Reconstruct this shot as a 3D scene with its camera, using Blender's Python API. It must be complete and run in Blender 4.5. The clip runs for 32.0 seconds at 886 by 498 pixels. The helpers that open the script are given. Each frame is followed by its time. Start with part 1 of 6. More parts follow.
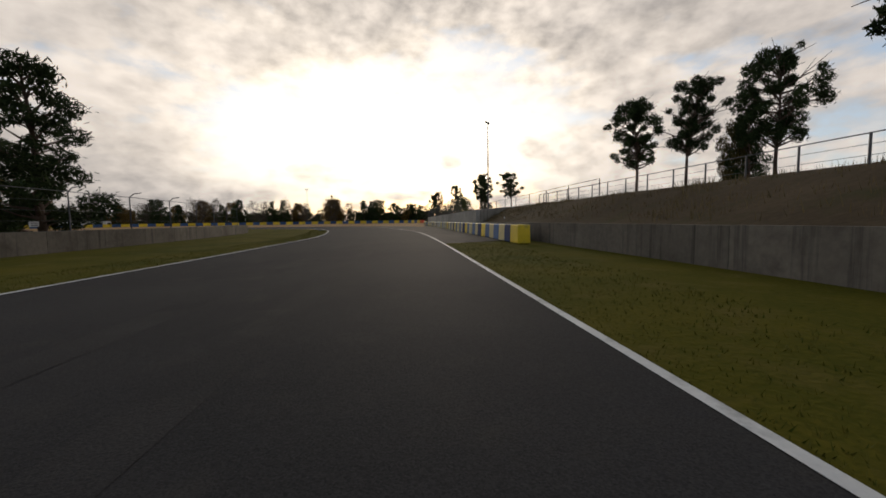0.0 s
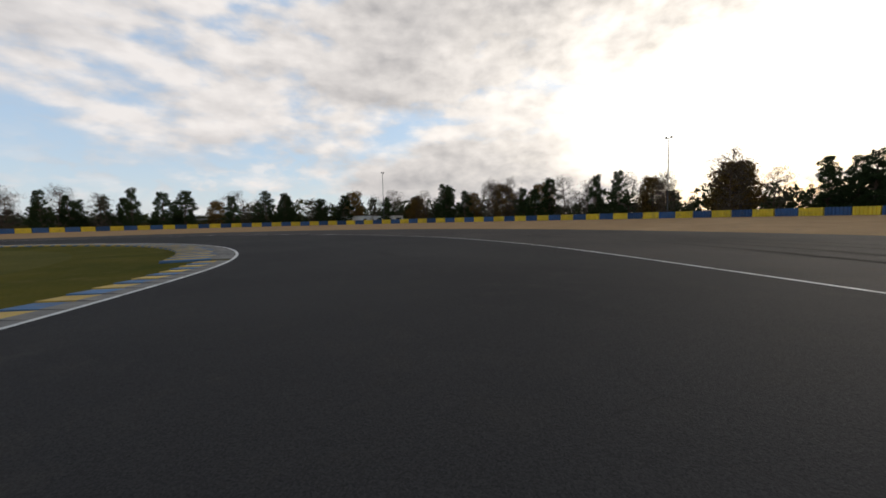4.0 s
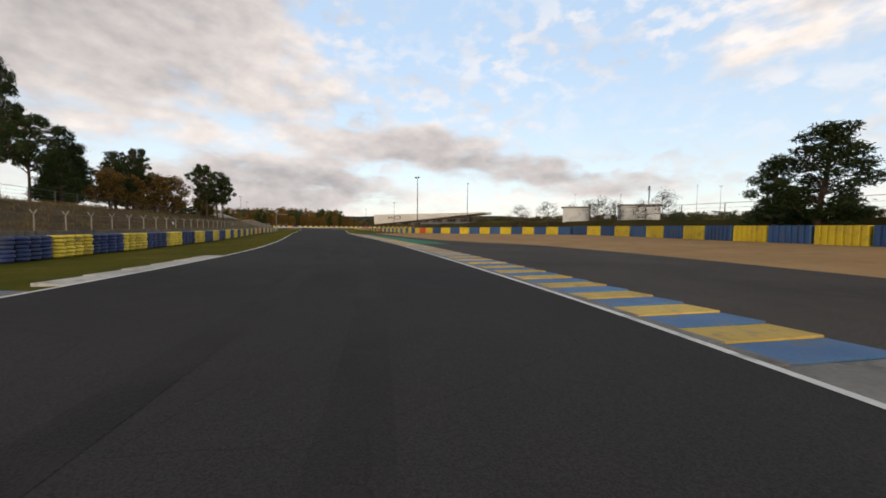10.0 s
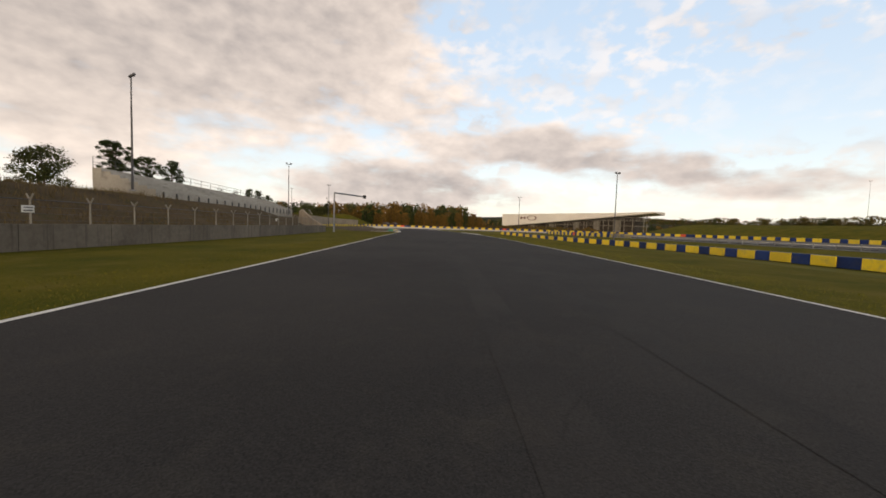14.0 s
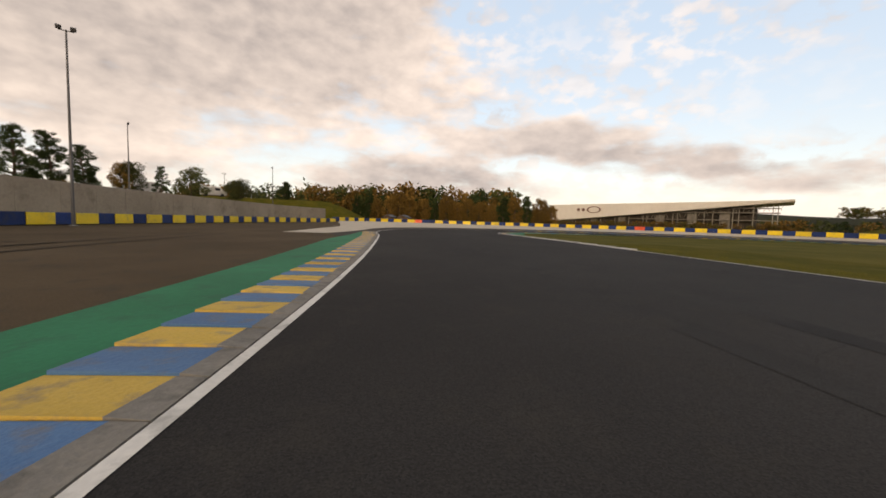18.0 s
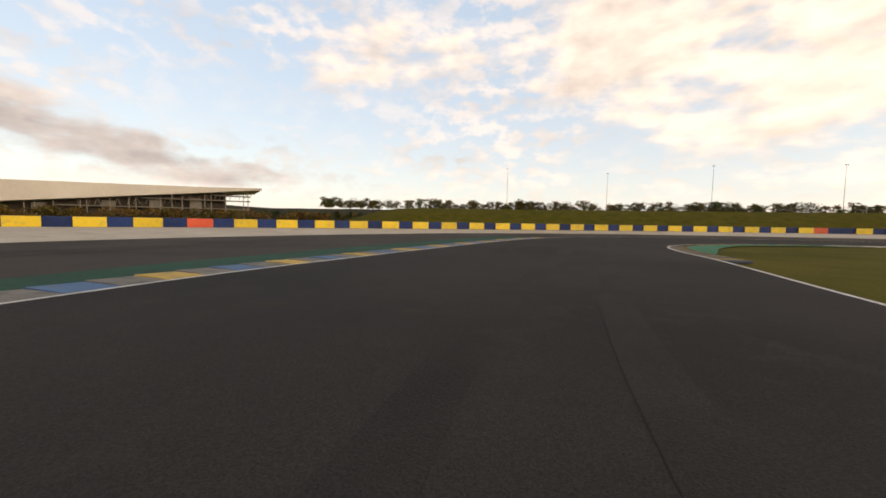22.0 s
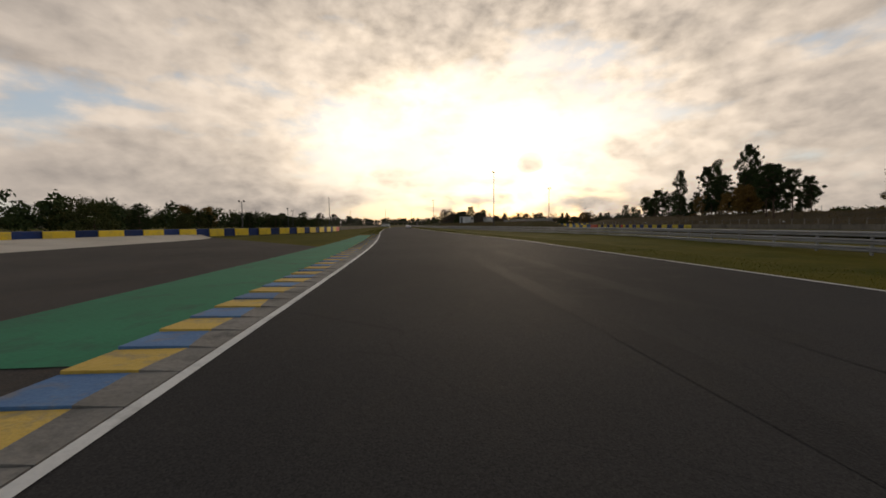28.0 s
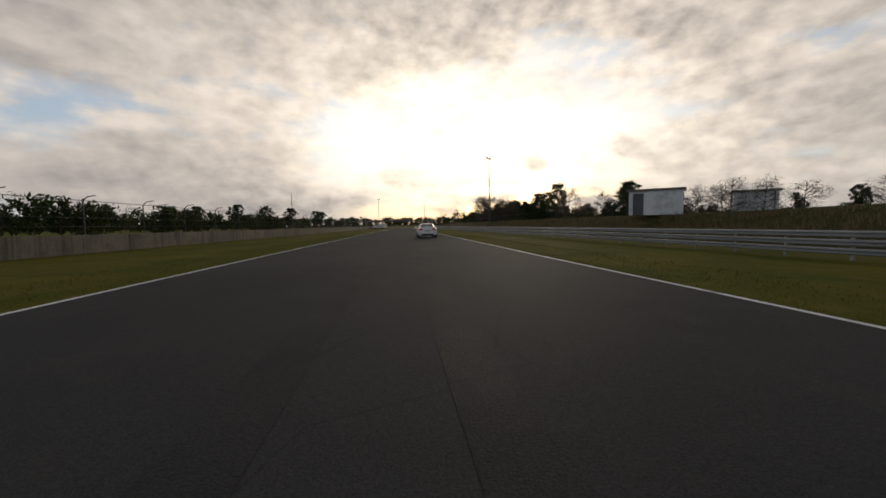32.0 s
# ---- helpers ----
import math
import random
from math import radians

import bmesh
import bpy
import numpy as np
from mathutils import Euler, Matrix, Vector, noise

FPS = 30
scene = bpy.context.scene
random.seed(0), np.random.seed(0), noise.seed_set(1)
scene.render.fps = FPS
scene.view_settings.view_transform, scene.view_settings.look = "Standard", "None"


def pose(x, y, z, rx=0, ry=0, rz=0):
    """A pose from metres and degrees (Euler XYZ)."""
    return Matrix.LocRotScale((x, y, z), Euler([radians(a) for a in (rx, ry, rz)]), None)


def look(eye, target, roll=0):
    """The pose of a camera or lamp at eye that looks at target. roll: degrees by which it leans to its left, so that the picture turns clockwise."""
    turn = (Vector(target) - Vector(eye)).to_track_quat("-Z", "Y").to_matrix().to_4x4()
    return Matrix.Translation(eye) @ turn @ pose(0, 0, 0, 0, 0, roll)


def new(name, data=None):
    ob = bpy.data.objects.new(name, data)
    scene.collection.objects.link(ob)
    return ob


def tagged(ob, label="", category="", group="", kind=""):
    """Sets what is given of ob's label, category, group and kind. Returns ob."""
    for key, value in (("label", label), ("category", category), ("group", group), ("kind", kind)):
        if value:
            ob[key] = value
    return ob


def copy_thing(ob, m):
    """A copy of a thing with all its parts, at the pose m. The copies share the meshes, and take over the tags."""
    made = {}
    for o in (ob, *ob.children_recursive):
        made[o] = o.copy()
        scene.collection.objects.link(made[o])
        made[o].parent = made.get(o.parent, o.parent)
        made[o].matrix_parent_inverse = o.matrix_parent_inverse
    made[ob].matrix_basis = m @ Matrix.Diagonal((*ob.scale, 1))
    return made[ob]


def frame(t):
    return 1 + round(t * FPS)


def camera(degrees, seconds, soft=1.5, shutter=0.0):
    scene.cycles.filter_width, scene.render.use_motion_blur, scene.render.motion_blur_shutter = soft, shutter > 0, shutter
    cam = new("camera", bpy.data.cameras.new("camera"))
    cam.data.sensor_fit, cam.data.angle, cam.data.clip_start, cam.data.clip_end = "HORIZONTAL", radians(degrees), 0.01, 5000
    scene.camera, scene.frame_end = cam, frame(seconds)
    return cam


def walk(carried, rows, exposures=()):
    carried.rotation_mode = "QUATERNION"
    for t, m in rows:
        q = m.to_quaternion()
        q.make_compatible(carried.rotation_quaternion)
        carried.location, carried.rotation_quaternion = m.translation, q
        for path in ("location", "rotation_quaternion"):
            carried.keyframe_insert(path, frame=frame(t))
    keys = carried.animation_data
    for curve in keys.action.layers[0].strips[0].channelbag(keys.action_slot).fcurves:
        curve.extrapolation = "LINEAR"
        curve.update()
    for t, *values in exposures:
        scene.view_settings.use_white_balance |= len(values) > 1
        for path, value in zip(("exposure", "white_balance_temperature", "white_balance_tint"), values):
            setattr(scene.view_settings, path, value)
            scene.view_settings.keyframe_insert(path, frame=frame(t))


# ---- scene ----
from mathutils.geometry import tessellate_polygon

# camera and its way round the circuit: seconds, x, y, heading, pitch down, roll
EYE = 1.2
ROWS = [
    (0.0, 0.00, 0.00, -5.27, 4.23, -0.81), (0.5, 12.31, -0.00, -5.27, 4.41, -0.72), (1.0, 24.11, 0.13, -4.09, 4.59, -1.03),
    (1.5, 35.30, 0.61, -1.61, 4.70, -1.26), (2.0, 45.88, 1.65, 2.43, 4.71, -1.13), (2.5, 55.86, 3.55, 8.94, 4.76, -1.16),
    (3.0, 65.18, 6.76, 18.65, 4.31, -0.99), (3.5, 73.42, 11.55, 31.25, 4.22, -1.08), (4.0, 80.06, 17.89, 45.66, 4.40, -1.43),
    (4.5, 84.71, 25.40, 60.52, 5.05, -2.15), (5.0, 87.25, 33.60, 74.81, 4.76, -2.19), (5.5, 87.72, 42.13, 88.71, 4.68, -2.04),
    (6.0, 86.12, 50.65, 102.32, 3.93, -1.49), (6.5, 82.53, 58.91, 114.65, 3.78, -1.05), (7.0, 77.07, 66.72, 125.44, 3.21, -0.45),
    (7.5, 69.96, 73.72, 135.39, 3.08, -0.43), (8.0, 61.61, 79.61, 144.57, 3.27, -0.57), (8.5, 52.08, 84.39, 152.13, 3.14, 0.37),
    (9.0, 41.66, 88.25, 157.87, 2.88, 0.81), (9.5, 30.43, 91.01, 164.20, 3.15, 0.47), (10.0, 18.47, 92.64, 170.14, 3.22, 0.56),
    (10.5, 6.04, 93.12, 175.30, 3.75, 0.48), (11.0, -6.55, 92.51, 180.02, 3.59, 0.38), (11.5, -19.07, 90.96, 183.44, 3.56, 0.25),
    (12.0, -31.38, 88.86, 185.28, 3.46, 0.53), (12.5, -43.46, 86.52, 186.42, 3.39, 0.99), (13.0, -55.52, 84.14, 186.85, 3.37, 1.20),
    (13.5, -67.67, 81.47, 187.23, 3.72, 1.26), (14.0, -79.87, 78.79, 187.14, 3.30, 1.86), (14.5, -92.14, 76.19, 186.37, 3.13, 2.41),
    (15.0, -104.52, 73.71, 185.85, 3.66, 1.82), (15.5, -117.03, 71.23, 186.17, 3.91, 1.68), (16.0, -129.66, 68.56, 187.29, 4.12, 1.96),
    (16.5, -142.39, 65.58, 188.63, 4.50, 2.73), (17.0, -155.12, 62.33, 189.50, 4.27, 1.92), (17.5, -167.55, 59.01, 189.78, 4.42, 1.96),
    (18.0, -178.98, 55.96, 189.74, 4.18, 1.79), (18.5, -189.29, 53.46, 187.39, 4.27, 1.53), (19.0, -198.55, 51.78, 182.68, 4.22, 1.48),
    (19.5, -206.82, 51.09, 176.50, 4.17, 1.70), (20.0, -214.19, 51.35, 169.18, 4.62, 1.66), (20.5, -220.77, 52.56, 159.94, 5.17, 1.40),
    (21.0, -226.60, 54.82, 147.62, 5.00, 1.26), (21.5, -231.54, 58.20, 133.13, 4.24, 0.94), (22.0, -235.36, 62.72, 117.03, 3.87, 0.84),
    (22.5, -237.86, 68.28, 100.81, 4.21, 0.57), (23.0, -238.83, 74.63, 85.85, 4.53, 0.69), (23.5, -238.10, 81.44, 71.41, 4.69, 0.81),
    (24.0, -235.68, 88.31, 58.51, 5.39, 0.18), (24.5, -231.52, 94.74, 45.22, 5.77, -0.78), (25.0, -225.71, 100.38, 33.00, 4.10, -1.19),
    (25.5, -218.45, 105.14, 23.16, 3.11, -0.93), (26.0, -209.91, 108.95, 15.07, 2.84, -0.87), (26.5, -200.49, 111.98, 9.99, 3.34, -0.99),
    (27.0, -190.49, 114.42, 7.11, 3.68, -0.65), (27.5, -180.06, 116.58, 6.02, 3.74, -0.47), (28.0, -169.21, 118.73, 6.12, 3.60, -0.40),
    (28.5, -157.95, 121.01, 6.52, 3.13, -0.44), (29.0, -146.20, 123.42, 6.47, 3.36, -0.38), (29.5, -133.91, 125.92, 6.20, 3.59, -0.17),
    (30.0, -121.01, 128.55, 6.28, 3.32, -0.17), (30.5, -107.50, 131.39, 6.58, 3.35, -0.30), (31.0, -93.47, 134.39, 6.80, 3.33, -0.26),
    (31.5, -79.01, 137.57, 7.08, 3.44, -0.48), (32.0, -64.19, 140.83, 6.97, 3.56, -0.82),
]
cam = camera(98.0, 32.0, soft=1.7)
walk(cam, [(t, pose(x, y, EYE, 90 - p, 0, h - 90) @ pose(0, 0, 0, 0, 0, r)) for t, x, y, h, p, r in ROWS],
     exposures=[(0, -0.5, 6600, 12), (2.5, -0.42, 6500, 11), (4.5, -0.1, 6150, 10), (6, 0.1, 5950, 9), (8, 0.18, 6800, 12), (9, 0.2, 6850, 12), (13, 0.3, 7450, 14), (17, 0.32, 7900, 16), (21, 0.3, 8000, 17),
                (23.3, 0.15, 7700, 15), (25, -0.25, 8250, 18), (27, -0.62, 7600, 15), (29, -0.65, 7050, 13), (32, -0.63, 6750, 12)])

# ---- world, sun ----
SUN_AZ, SUN_EL = -4.0, 9.0


def link(tree, a, b):
    tree.links.new(a, b)


# cloud masses in the sky: azimuth, elevation, half width, half height (degrees), how much thicker, how much greyer
CLOUDS = [
    (232, 30, 40, 20, 0.26, 0.78), (193, 5.0, 16, 3.6, 0.20, 0.72), (176, 11.6, 13, 2.7, 0.16, 0.55), (160, 8.4, 11, 1.8, 0.16, 0.6),
    (146, 6.0, 10, 1.7, 0.16, 0.65), (128, 23, 14, 6, 0.10, 0.0), (70, 24, 30, 13, 0.13, 0.0), (-2, 35, 60, 13, 0.18, 0.20),
    (36, 6.0, 22, 4.5, 0.20, 0.42), (34, 21, 24, 10, 0.12, 0.12), (-36, 12, 18, 13, 0.16, 0.30), (160, 27, 24, 11, -0.14, 0.0), (118, 10, 26, 6, -0.10, 0.0), (-6.6, 8.7, 1.6, 1.1, 0.2, 0.5), (0, 2.0, 34, 2.4, 0.10, 0.4),
]


def build_world():
    world = bpy.data.worlds.new("sky")
    scene.world = world
    world.use_nodes = True
    tree = world.node_tree
    tree.nodes.clear()
    n = tree.nodes.new
    out, back = n("ShaderNodeOutputWorld"), n("ShaderNodeBackground")
    sky = n("ShaderNodeTexSky")
    sky.sky_type, sky.sun_disc = "NISHITA", False
    sky.sun_elevation, sky.sun_rotation = radians(SUN_EL), radians(90 - SUN_AZ)
    sky.air_density, sky.dust_density, sky.ozone_density = 1.0, 1.2, 1.5
    coord = n("ShaderNodeTexCoord")
    split = n("ShaderNodeSeparateXYZ")
    link(tree, coord.outputs["Generated"], split.inputs[0])
    dx, dy, dz = split.outputs

    def math_node(op, a, b=None, c=None, clamp=False):
        m = n("ShaderNodeMath")
        m.operation, m.use_clamp = op, clamp
        for i, v in enumerate((a, b, c)):
            if v is None:
                continue
            if isinstance(v, (int, float)):
                m.inputs[i].default_value = v
            else:
                link(tree, v, m.inputs[i])
        return m.outputs[0]

    def smooth(v, lo, hi, to0=0.0, to1=1.0):
        m = n("ShaderNodeMapRange")
        m.interpolation_type = "SMOOTHSTEP"
        m.inputs["From Min"].default_value, m.inputs["From Max"].default_value = lo, hi
        m.inputs["To Min"].default_value, m.inputs["To Max"].default_value = to0, to1
        link(tree, v, m.inputs[0])
        return m.outputs[0]

    def mix(fac, a, b, blend="MIX"):
        m = n("ShaderNodeMix")
        m.data_type, m.blend_type = "RGBA", blend
        for sock, v in ((m.inputs[0], fac), (m.inputs[6], a), (m.inputs[7], b)):
            if isinstance(v, (int, float)):
                sock.default_value = v
            elif isinstance(v, tuple):
                sock.default_value = (*v, 1)
            else:
                link(tree, v, sock)
        return m.outputs[2]

    def vec(op, a, b):
        v = n("ShaderNodeVectorMath")
        v.operation = op
        for sock, val in ((v.inputs[0], a), (v.inputs["Scale"] if op == "SCALE" else v.inputs[1], b)):
            if isinstance(val, (int, float, tuple)):
                sock.default_value = val
            else:
                link(tree, val, sock)
        return v.outputs["Value" if op == "DOT_PRODUCT" else "Vector"]

    def noise_of(where, scale, detail, rough=0.58, warp=0.3):
        tex = n("ShaderNodeTexNoise")
        tex.inputs["Scale"].default_value, tex.inputs["Detail"].default_value = scale, detail
        tex.inputs["Roughness"].default_value, tex.inputs["Distortion"].default_value = rough, warp
        link(tree, where, tex.inputs["Vector"])
        return tex.outputs["Fac"]

    # direction as azimuth and elevation; the seam lies behind all that is seen
    seam = radians(95)
    ax = math_node("MULTIPLY_ADD", dx, math.cos(seam), math_node("MULTIPLY", dy, math.sin(seam)))
    ay = math_node("MULTIPLY_ADD", dx, -math.sin(seam), math_node("MULTIPLY", dy, math.cos(seam)))
    az = math_node("MULTIPLY_ADD", math_node("ARCTAN2", ay, ax), 180 / math.pi, 95.0)
    el = math_node("MULTIPLY", math_node("ARCSINE", dz), 180 / math.pi)

    # a flat layer seen from below, and heaps seen from the side
    reach = math_node("DIVIDE", 1.0, math_node("ADD", math_node("MAXIMUM", dz, 0.0), 0.26))
    flat = vec("SCALE", coord.outputs["Generated"], reach)
    heaps = vec("MULTIPLY", coord.outputs["Generated"], (1.0, 1.0, 2.6))
    heaps_up = vec("ADD", heaps, (0.03, 0.0, 0.075))
    layer_noise = noise_of(flat, 1.25, 7, 0.5, 0.3)
    ripple = noise_of(flat, 4.4, 6, 0.55, 0.4)
    cells = noise_of(vec("MULTIPLY", coord.outputs["Generated"], (1.0, 1.0, 1.7)), 21.0, 4, 0.5, 0.1)
    ripple = math_node("MULTIPLY_ADD", ripple, 0.22, math_node("MULTIPLY", cells, 0.78))
    heap = noise_of(heaps, 4.6, 6, 0.47, 0.15)
    puff = noise_of(heaps, 12.0, 6, 0.55, 0.2)
    soft, soft_up = noise_of(heaps, 4.6, 4, 0.45, 0.15), noise_of(heaps_up, 4.6, 4, 0.45, 0.15)

    # where the masses lie
    more, dark = 0.0, 0.0
    for a0, e0, wa, we, amp, grey in CLOUDS:
        u = math_node("MULTIPLY", math_node("SUBTRACT", az, float(a0)), 1.0 / wa)
        v = math_node("MULTIPLY", math_node("SUBTRACT", el, float(e0)), 1.0 / we)
        q = math_node("MULTIPLY_ADD", u, u, math_node("MULTIPLY", v, v))
        g = smooth(q, 2.2, 0.0)
        more = math_node("MULTIPLY_ADD", g, amp, more)
        if grey:
            dark = math_node("MULTIPLY_ADD", g, grey, dark)

    sun = Vector((math.cos(radians(SUN_EL)) * math.cos(radians(SUN_AZ)), math.cos(radians(SUN_EL)) * math.sin(radians(SUN_AZ)), math.sin(radians(SUN_EL))))
    toward = math_node("MULTIPLY_ADD", vec("DOT_PRODUCT", coord.outputs["Generated"], tuple(sun)), 0.5, 0.5, clamp=True)

    texture = math_node("ADD", math_node("MULTIPLY", layer_noise, 0.18), math_node("MULTIPLY_ADD", heap, 0.52, math_node("MULTIPLY", ripple, 0.12)))
    texture = math_node("MULTIPLY_ADD", puff, 0.26, texture)
    cover = math_node("ADD", texture, more)
    amount = smooth(cover, 0.535, 0.70)
    thick = smooth(cover, 0.62, 0.90)
    veil = math_node("MULTIPLY", smooth(ripple, 0.43, 0.60), smooth(layer_noise, 0.36, 0.60, 0.12, 0.62))
    amount = math_node("MAXIMUM", amount, veil, clamp=True)

    # tops and thin parts catch the light, undersides and thick parts stay grey
    relief = math_node("MULTIPLY_ADD", math_node("SUBTRACT", soft, soft_up), 2.0, 0.74, clamp=True)
    bright = math_node("MULTIPLY", relief, math_node("MULTIPLY_ADD", thick, -0.40, 1.0))
    bright = math_node("MULTIPLY", bright, math_node("MULTIPLY_ADD", math_node("MINIMUM", dark, 0.9), -0.85, 1.0))
    wide = math_node("POWER", toward, 12.0)
    curd = math_node("MULTIPLY", math_node("SUBTRACT", ripple, 0.475), math_node("MULTIPLY_ADD", wide, 2.6, 0.95))
    bright = math_node("ADD", bright, curd, clamp=True)
    lit = mix(toward, (0.75, 0.72, 0.715), (1.04, 0.95, 0.85))
    grey = mix(toward, (0.31, 0.31, 0.335), (0.40, 0.38, 0.37))
    layer = mix(bright, grey, lit)

    # the sun stands behind the layer: a wide low glow
    gu = math_node("MULTIPLY", math_node("SUBTRACT", az, 4.0), 1.0 / 21)
    gv = math_node("MULTIPLY", math_node("SUBTRACT", el, 12.5), 1.0 / 8.5)
    gq = math_node("MULTIPLY_ADD", gu, gu, math_node("MULTIPLY", gv, gv))
    core = math_node("DIVIDE", 1.0, math_node("MULTIPLY_ADD", gq, gq, 1.0))
    shine = math_node("MULTIPLY_ADD", core, 1.3, math_node("MULTIPLY", wide, 0.30))
    shine = math_node("MULTIPLY", shine, smooth(heap, 0.34, 0.62, 1.2, 0.62))
    shine = math_node("MULTIPLY", shine, math_node("MULTIPLY_ADD", math_node("MULTIPLY", thick, math_node("MINIMUM", dark, 1.0)), -1.0, 1.0))
    shine = math_node("MULTIPLY", shine, smooth(el, 0.5, 8.0, 0.25, 1.0))
    layer = vec("ADD", layer, vec("SCALE", (1.0, 0.86, 0.64), shine))

    low = math_node("POWER", math_node("SUBTRACT", 1.0, math_node("MAXIMUM", dz, 0.0), clamp=True), 5.0)
    blue = mix(low, (0.37, 0.52, 0.72), (0.66, 0.71, 0.73))
    air = vec("ADD", vec("SCALE", sky.outputs[0], 0.05), vec("SCALE", blue, 0.86))
    air = vec("ADD", air, vec("SCALE", (1.0, 0.88, 0.68), math_node("MULTIPLY", shine, 0.55)))
    total = mix(amount, air, layer)
    # added dimming towards the zenith, so that less sky light reaches the ground
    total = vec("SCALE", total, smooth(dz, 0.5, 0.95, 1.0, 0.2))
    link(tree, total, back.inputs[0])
    back.inputs[1].default_value = 1.12
    link(tree, back.outputs[0], out.inputs[0])


build_world()
lamp = bpy.data.lights.new("sun", "SUN")
lamp.energy, lamp.angle, lamp.color = 0.8, radians(10), (1.0, 0.86, 0.68)
sun_lamp = new("sun", lamp)
d = Vector((math.cos(radians(SUN_EL)) * math.cos(radians(SUN_AZ)), math.cos(radians(SUN_EL)) * math.sin(radians(SUN_AZ)), math.sin(radians(SUN_EL))))
sun_lamp.matrix_world = look(d * 500, (0, 0, 0))

# ---- materials ----
def surface(name, a, b, scale=1.0, rough=0.8, bump=0.15, fine=30.0, metal=0.0, dirt=None, island=0.0, spec=0.5, wide=0.06, streak=None, stones=0.0):
    """Two colours mixed by a wide and a fine noise, dirt on top, relief from the fine one."""
    m = bpy.data.materials.new(name)
    m.use_nodes = True
    t = m.node_tree
    bsdf = t.nodes["Principled BSDF"]
    n = t.nodes.new
    where = n("ShaderNodeNewGeometry")
    big, small = n("ShaderNodeTexNoise"), n("ShaderNodeTexNoise")
    for tex, s, d in ((big, scale * wide * 10, 5), (small, scale * fine, 4)):
        tex.inputs["Scale"].default_value, tex.inputs["Detail"].default_value = s, d
        link(t, where.outputs["Position"], tex.inputs["Vector"])
    both = n("ShaderNodeMath")
    both.operation, both.use_clamp = "MULTIPLY_ADD", True
    link(t, small.outputs["Fac"], both.inputs[0])
    both.inputs[1].default_value = 0.9
    shift = n("ShaderNodeMath")
    shift.operation = "MULTIPLY_ADD"
    link(t, big.outputs["Fac"], shift.inputs[0])
    shift.inputs[1].default_value, shift.inputs[2].default_value = 1.6, -0.75
    link(t, shift.outputs[0], both.inputs[2])
    col = n("ShaderNodeMix")
    col.data_type = "RGBA"
    col.inputs[6].default_value, col.inputs[7].default_value = (*a, 1), (*b, 1)
    link(t, both.outputs[0], col.inputs[0])
    last = col.outputs[2]
    if dirt:
        stain = n("ShaderNodeTexNoise")
        stain.inputs["Scale"].default_value, stain.inputs["Detail"].default_value, stain.inputs["Roughness"].default_value = scale * 1.7, 8, 0.65
        link(t, where.outputs["Position"], stain.inputs["Vector"])
        ramp = n("ShaderNodeMapRange")
        ramp.inputs["From Min"].default_value, ramp.inputs["From Max"].default_value = 0.52, 0.72
        link(t, stain.outputs["Fac"], ramp.inputs[0])
        over = n("ShaderNodeMix")
        over.data_type = "RGBA"
        link(t, ramp.outputs[0], over.inputs[0])
        link(t, last, over.inputs[6])
        over.inputs[7].default_value = (*dirt, 1)
        last = over.outputs[2]
    if stones:
        # single stones in the binder, and fine cracks in some places
        grit, lift, crack, edge, mask, both_ = n("ShaderNodeTexVoronoi"), n("ShaderNodeMapRange"), n("ShaderNodeTexVoronoi"), n("ShaderNodeMapRange"), n("ShaderNodeMapRange"), n("ShaderNodeMath")
        grit.inputs["Scale"].default_value = 95
        link(t, where.outputs["Position"], grit.inputs["Vector"])
        lift.inputs["To Min"].default_value, lift.inputs["To Max"].default_value = 1 - stones, 1 + stones
        link(t, grit.outputs["Color"], lift.inputs[0])
        tone = n("ShaderNodeHueSaturation")
        link(t, lift.outputs[0], tone.inputs["Value"])
        link(t, last, tone.inputs["Color"])
        crack.feature = "DISTANCE_TO_EDGE"
        crack.inputs["Scale"].default_value = 0.42
        wander = n("ShaderNodeVectorMath")
        wander.operation = "MULTIPLY_ADD"
        wander.inputs[1].default_value = (1.2, 1.2, 0)
        link(t, big.outputs["Color"], wander.inputs[0])
        link(t, where.outputs["Position"], wander.inputs[2])
        link(t, wander.outputs[0], crack.inputs["Vector"])
        edge.inputs["From Min"].default_value, edge.inputs["From Max"].default_value = 0.001, 0.005
        edge.inputs["To Min"].default_value, edge.inputs["To Max"].default_value = 0.22, 0.0
        link(t, crack.outputs["Distance"], edge.inputs[0])
        mask.inputs["From Min"].default_value, mask.inputs["From Max"].default_value = 0.52, 0.60
        link(t, big.outputs["Fac"], mask.inputs[0])
        both_.operation = "MULTIPLY"
        link(t, edge.outputs[0], both_.inputs[0])
        link(t, mask.outputs[0], both_.inputs[1])
        split_ = n("ShaderNodeMix")
        split_.data_type = "RGBA"
        link(t, both_.outputs[0], split_.inputs[0])
        link(t, tone.outputs["Color"], split_.inputs[6])
        split_.inputs[7].default_value = (0.010, 0.010, 0.010, 1)
        last = split_.outputs[2]
    if streak:
        # rain marks running down the face
        squash, run, band = n("ShaderNodeMapping"), n("ShaderNodeTexNoise"), n("ShaderNodeMapRange")
        squash.inputs["Scale"].default_value = (2.6, 2.6, 0.09)
        link(t, where.outputs["Position"], squash.inputs[0])
        run.inputs["Scale"].default_value, run.inputs["Detail"].default_value, run.inputs["Roughness"].default_value = 1.3, 6, 0.7
        link(t, squash.outputs[0], run.inputs["Vector"])
        band.inputs["From Min"].default_value, band.inputs["From Max"].default_value = 0.53, 0.68
        link(t, run.outputs["Fac"], band.inputs[0])
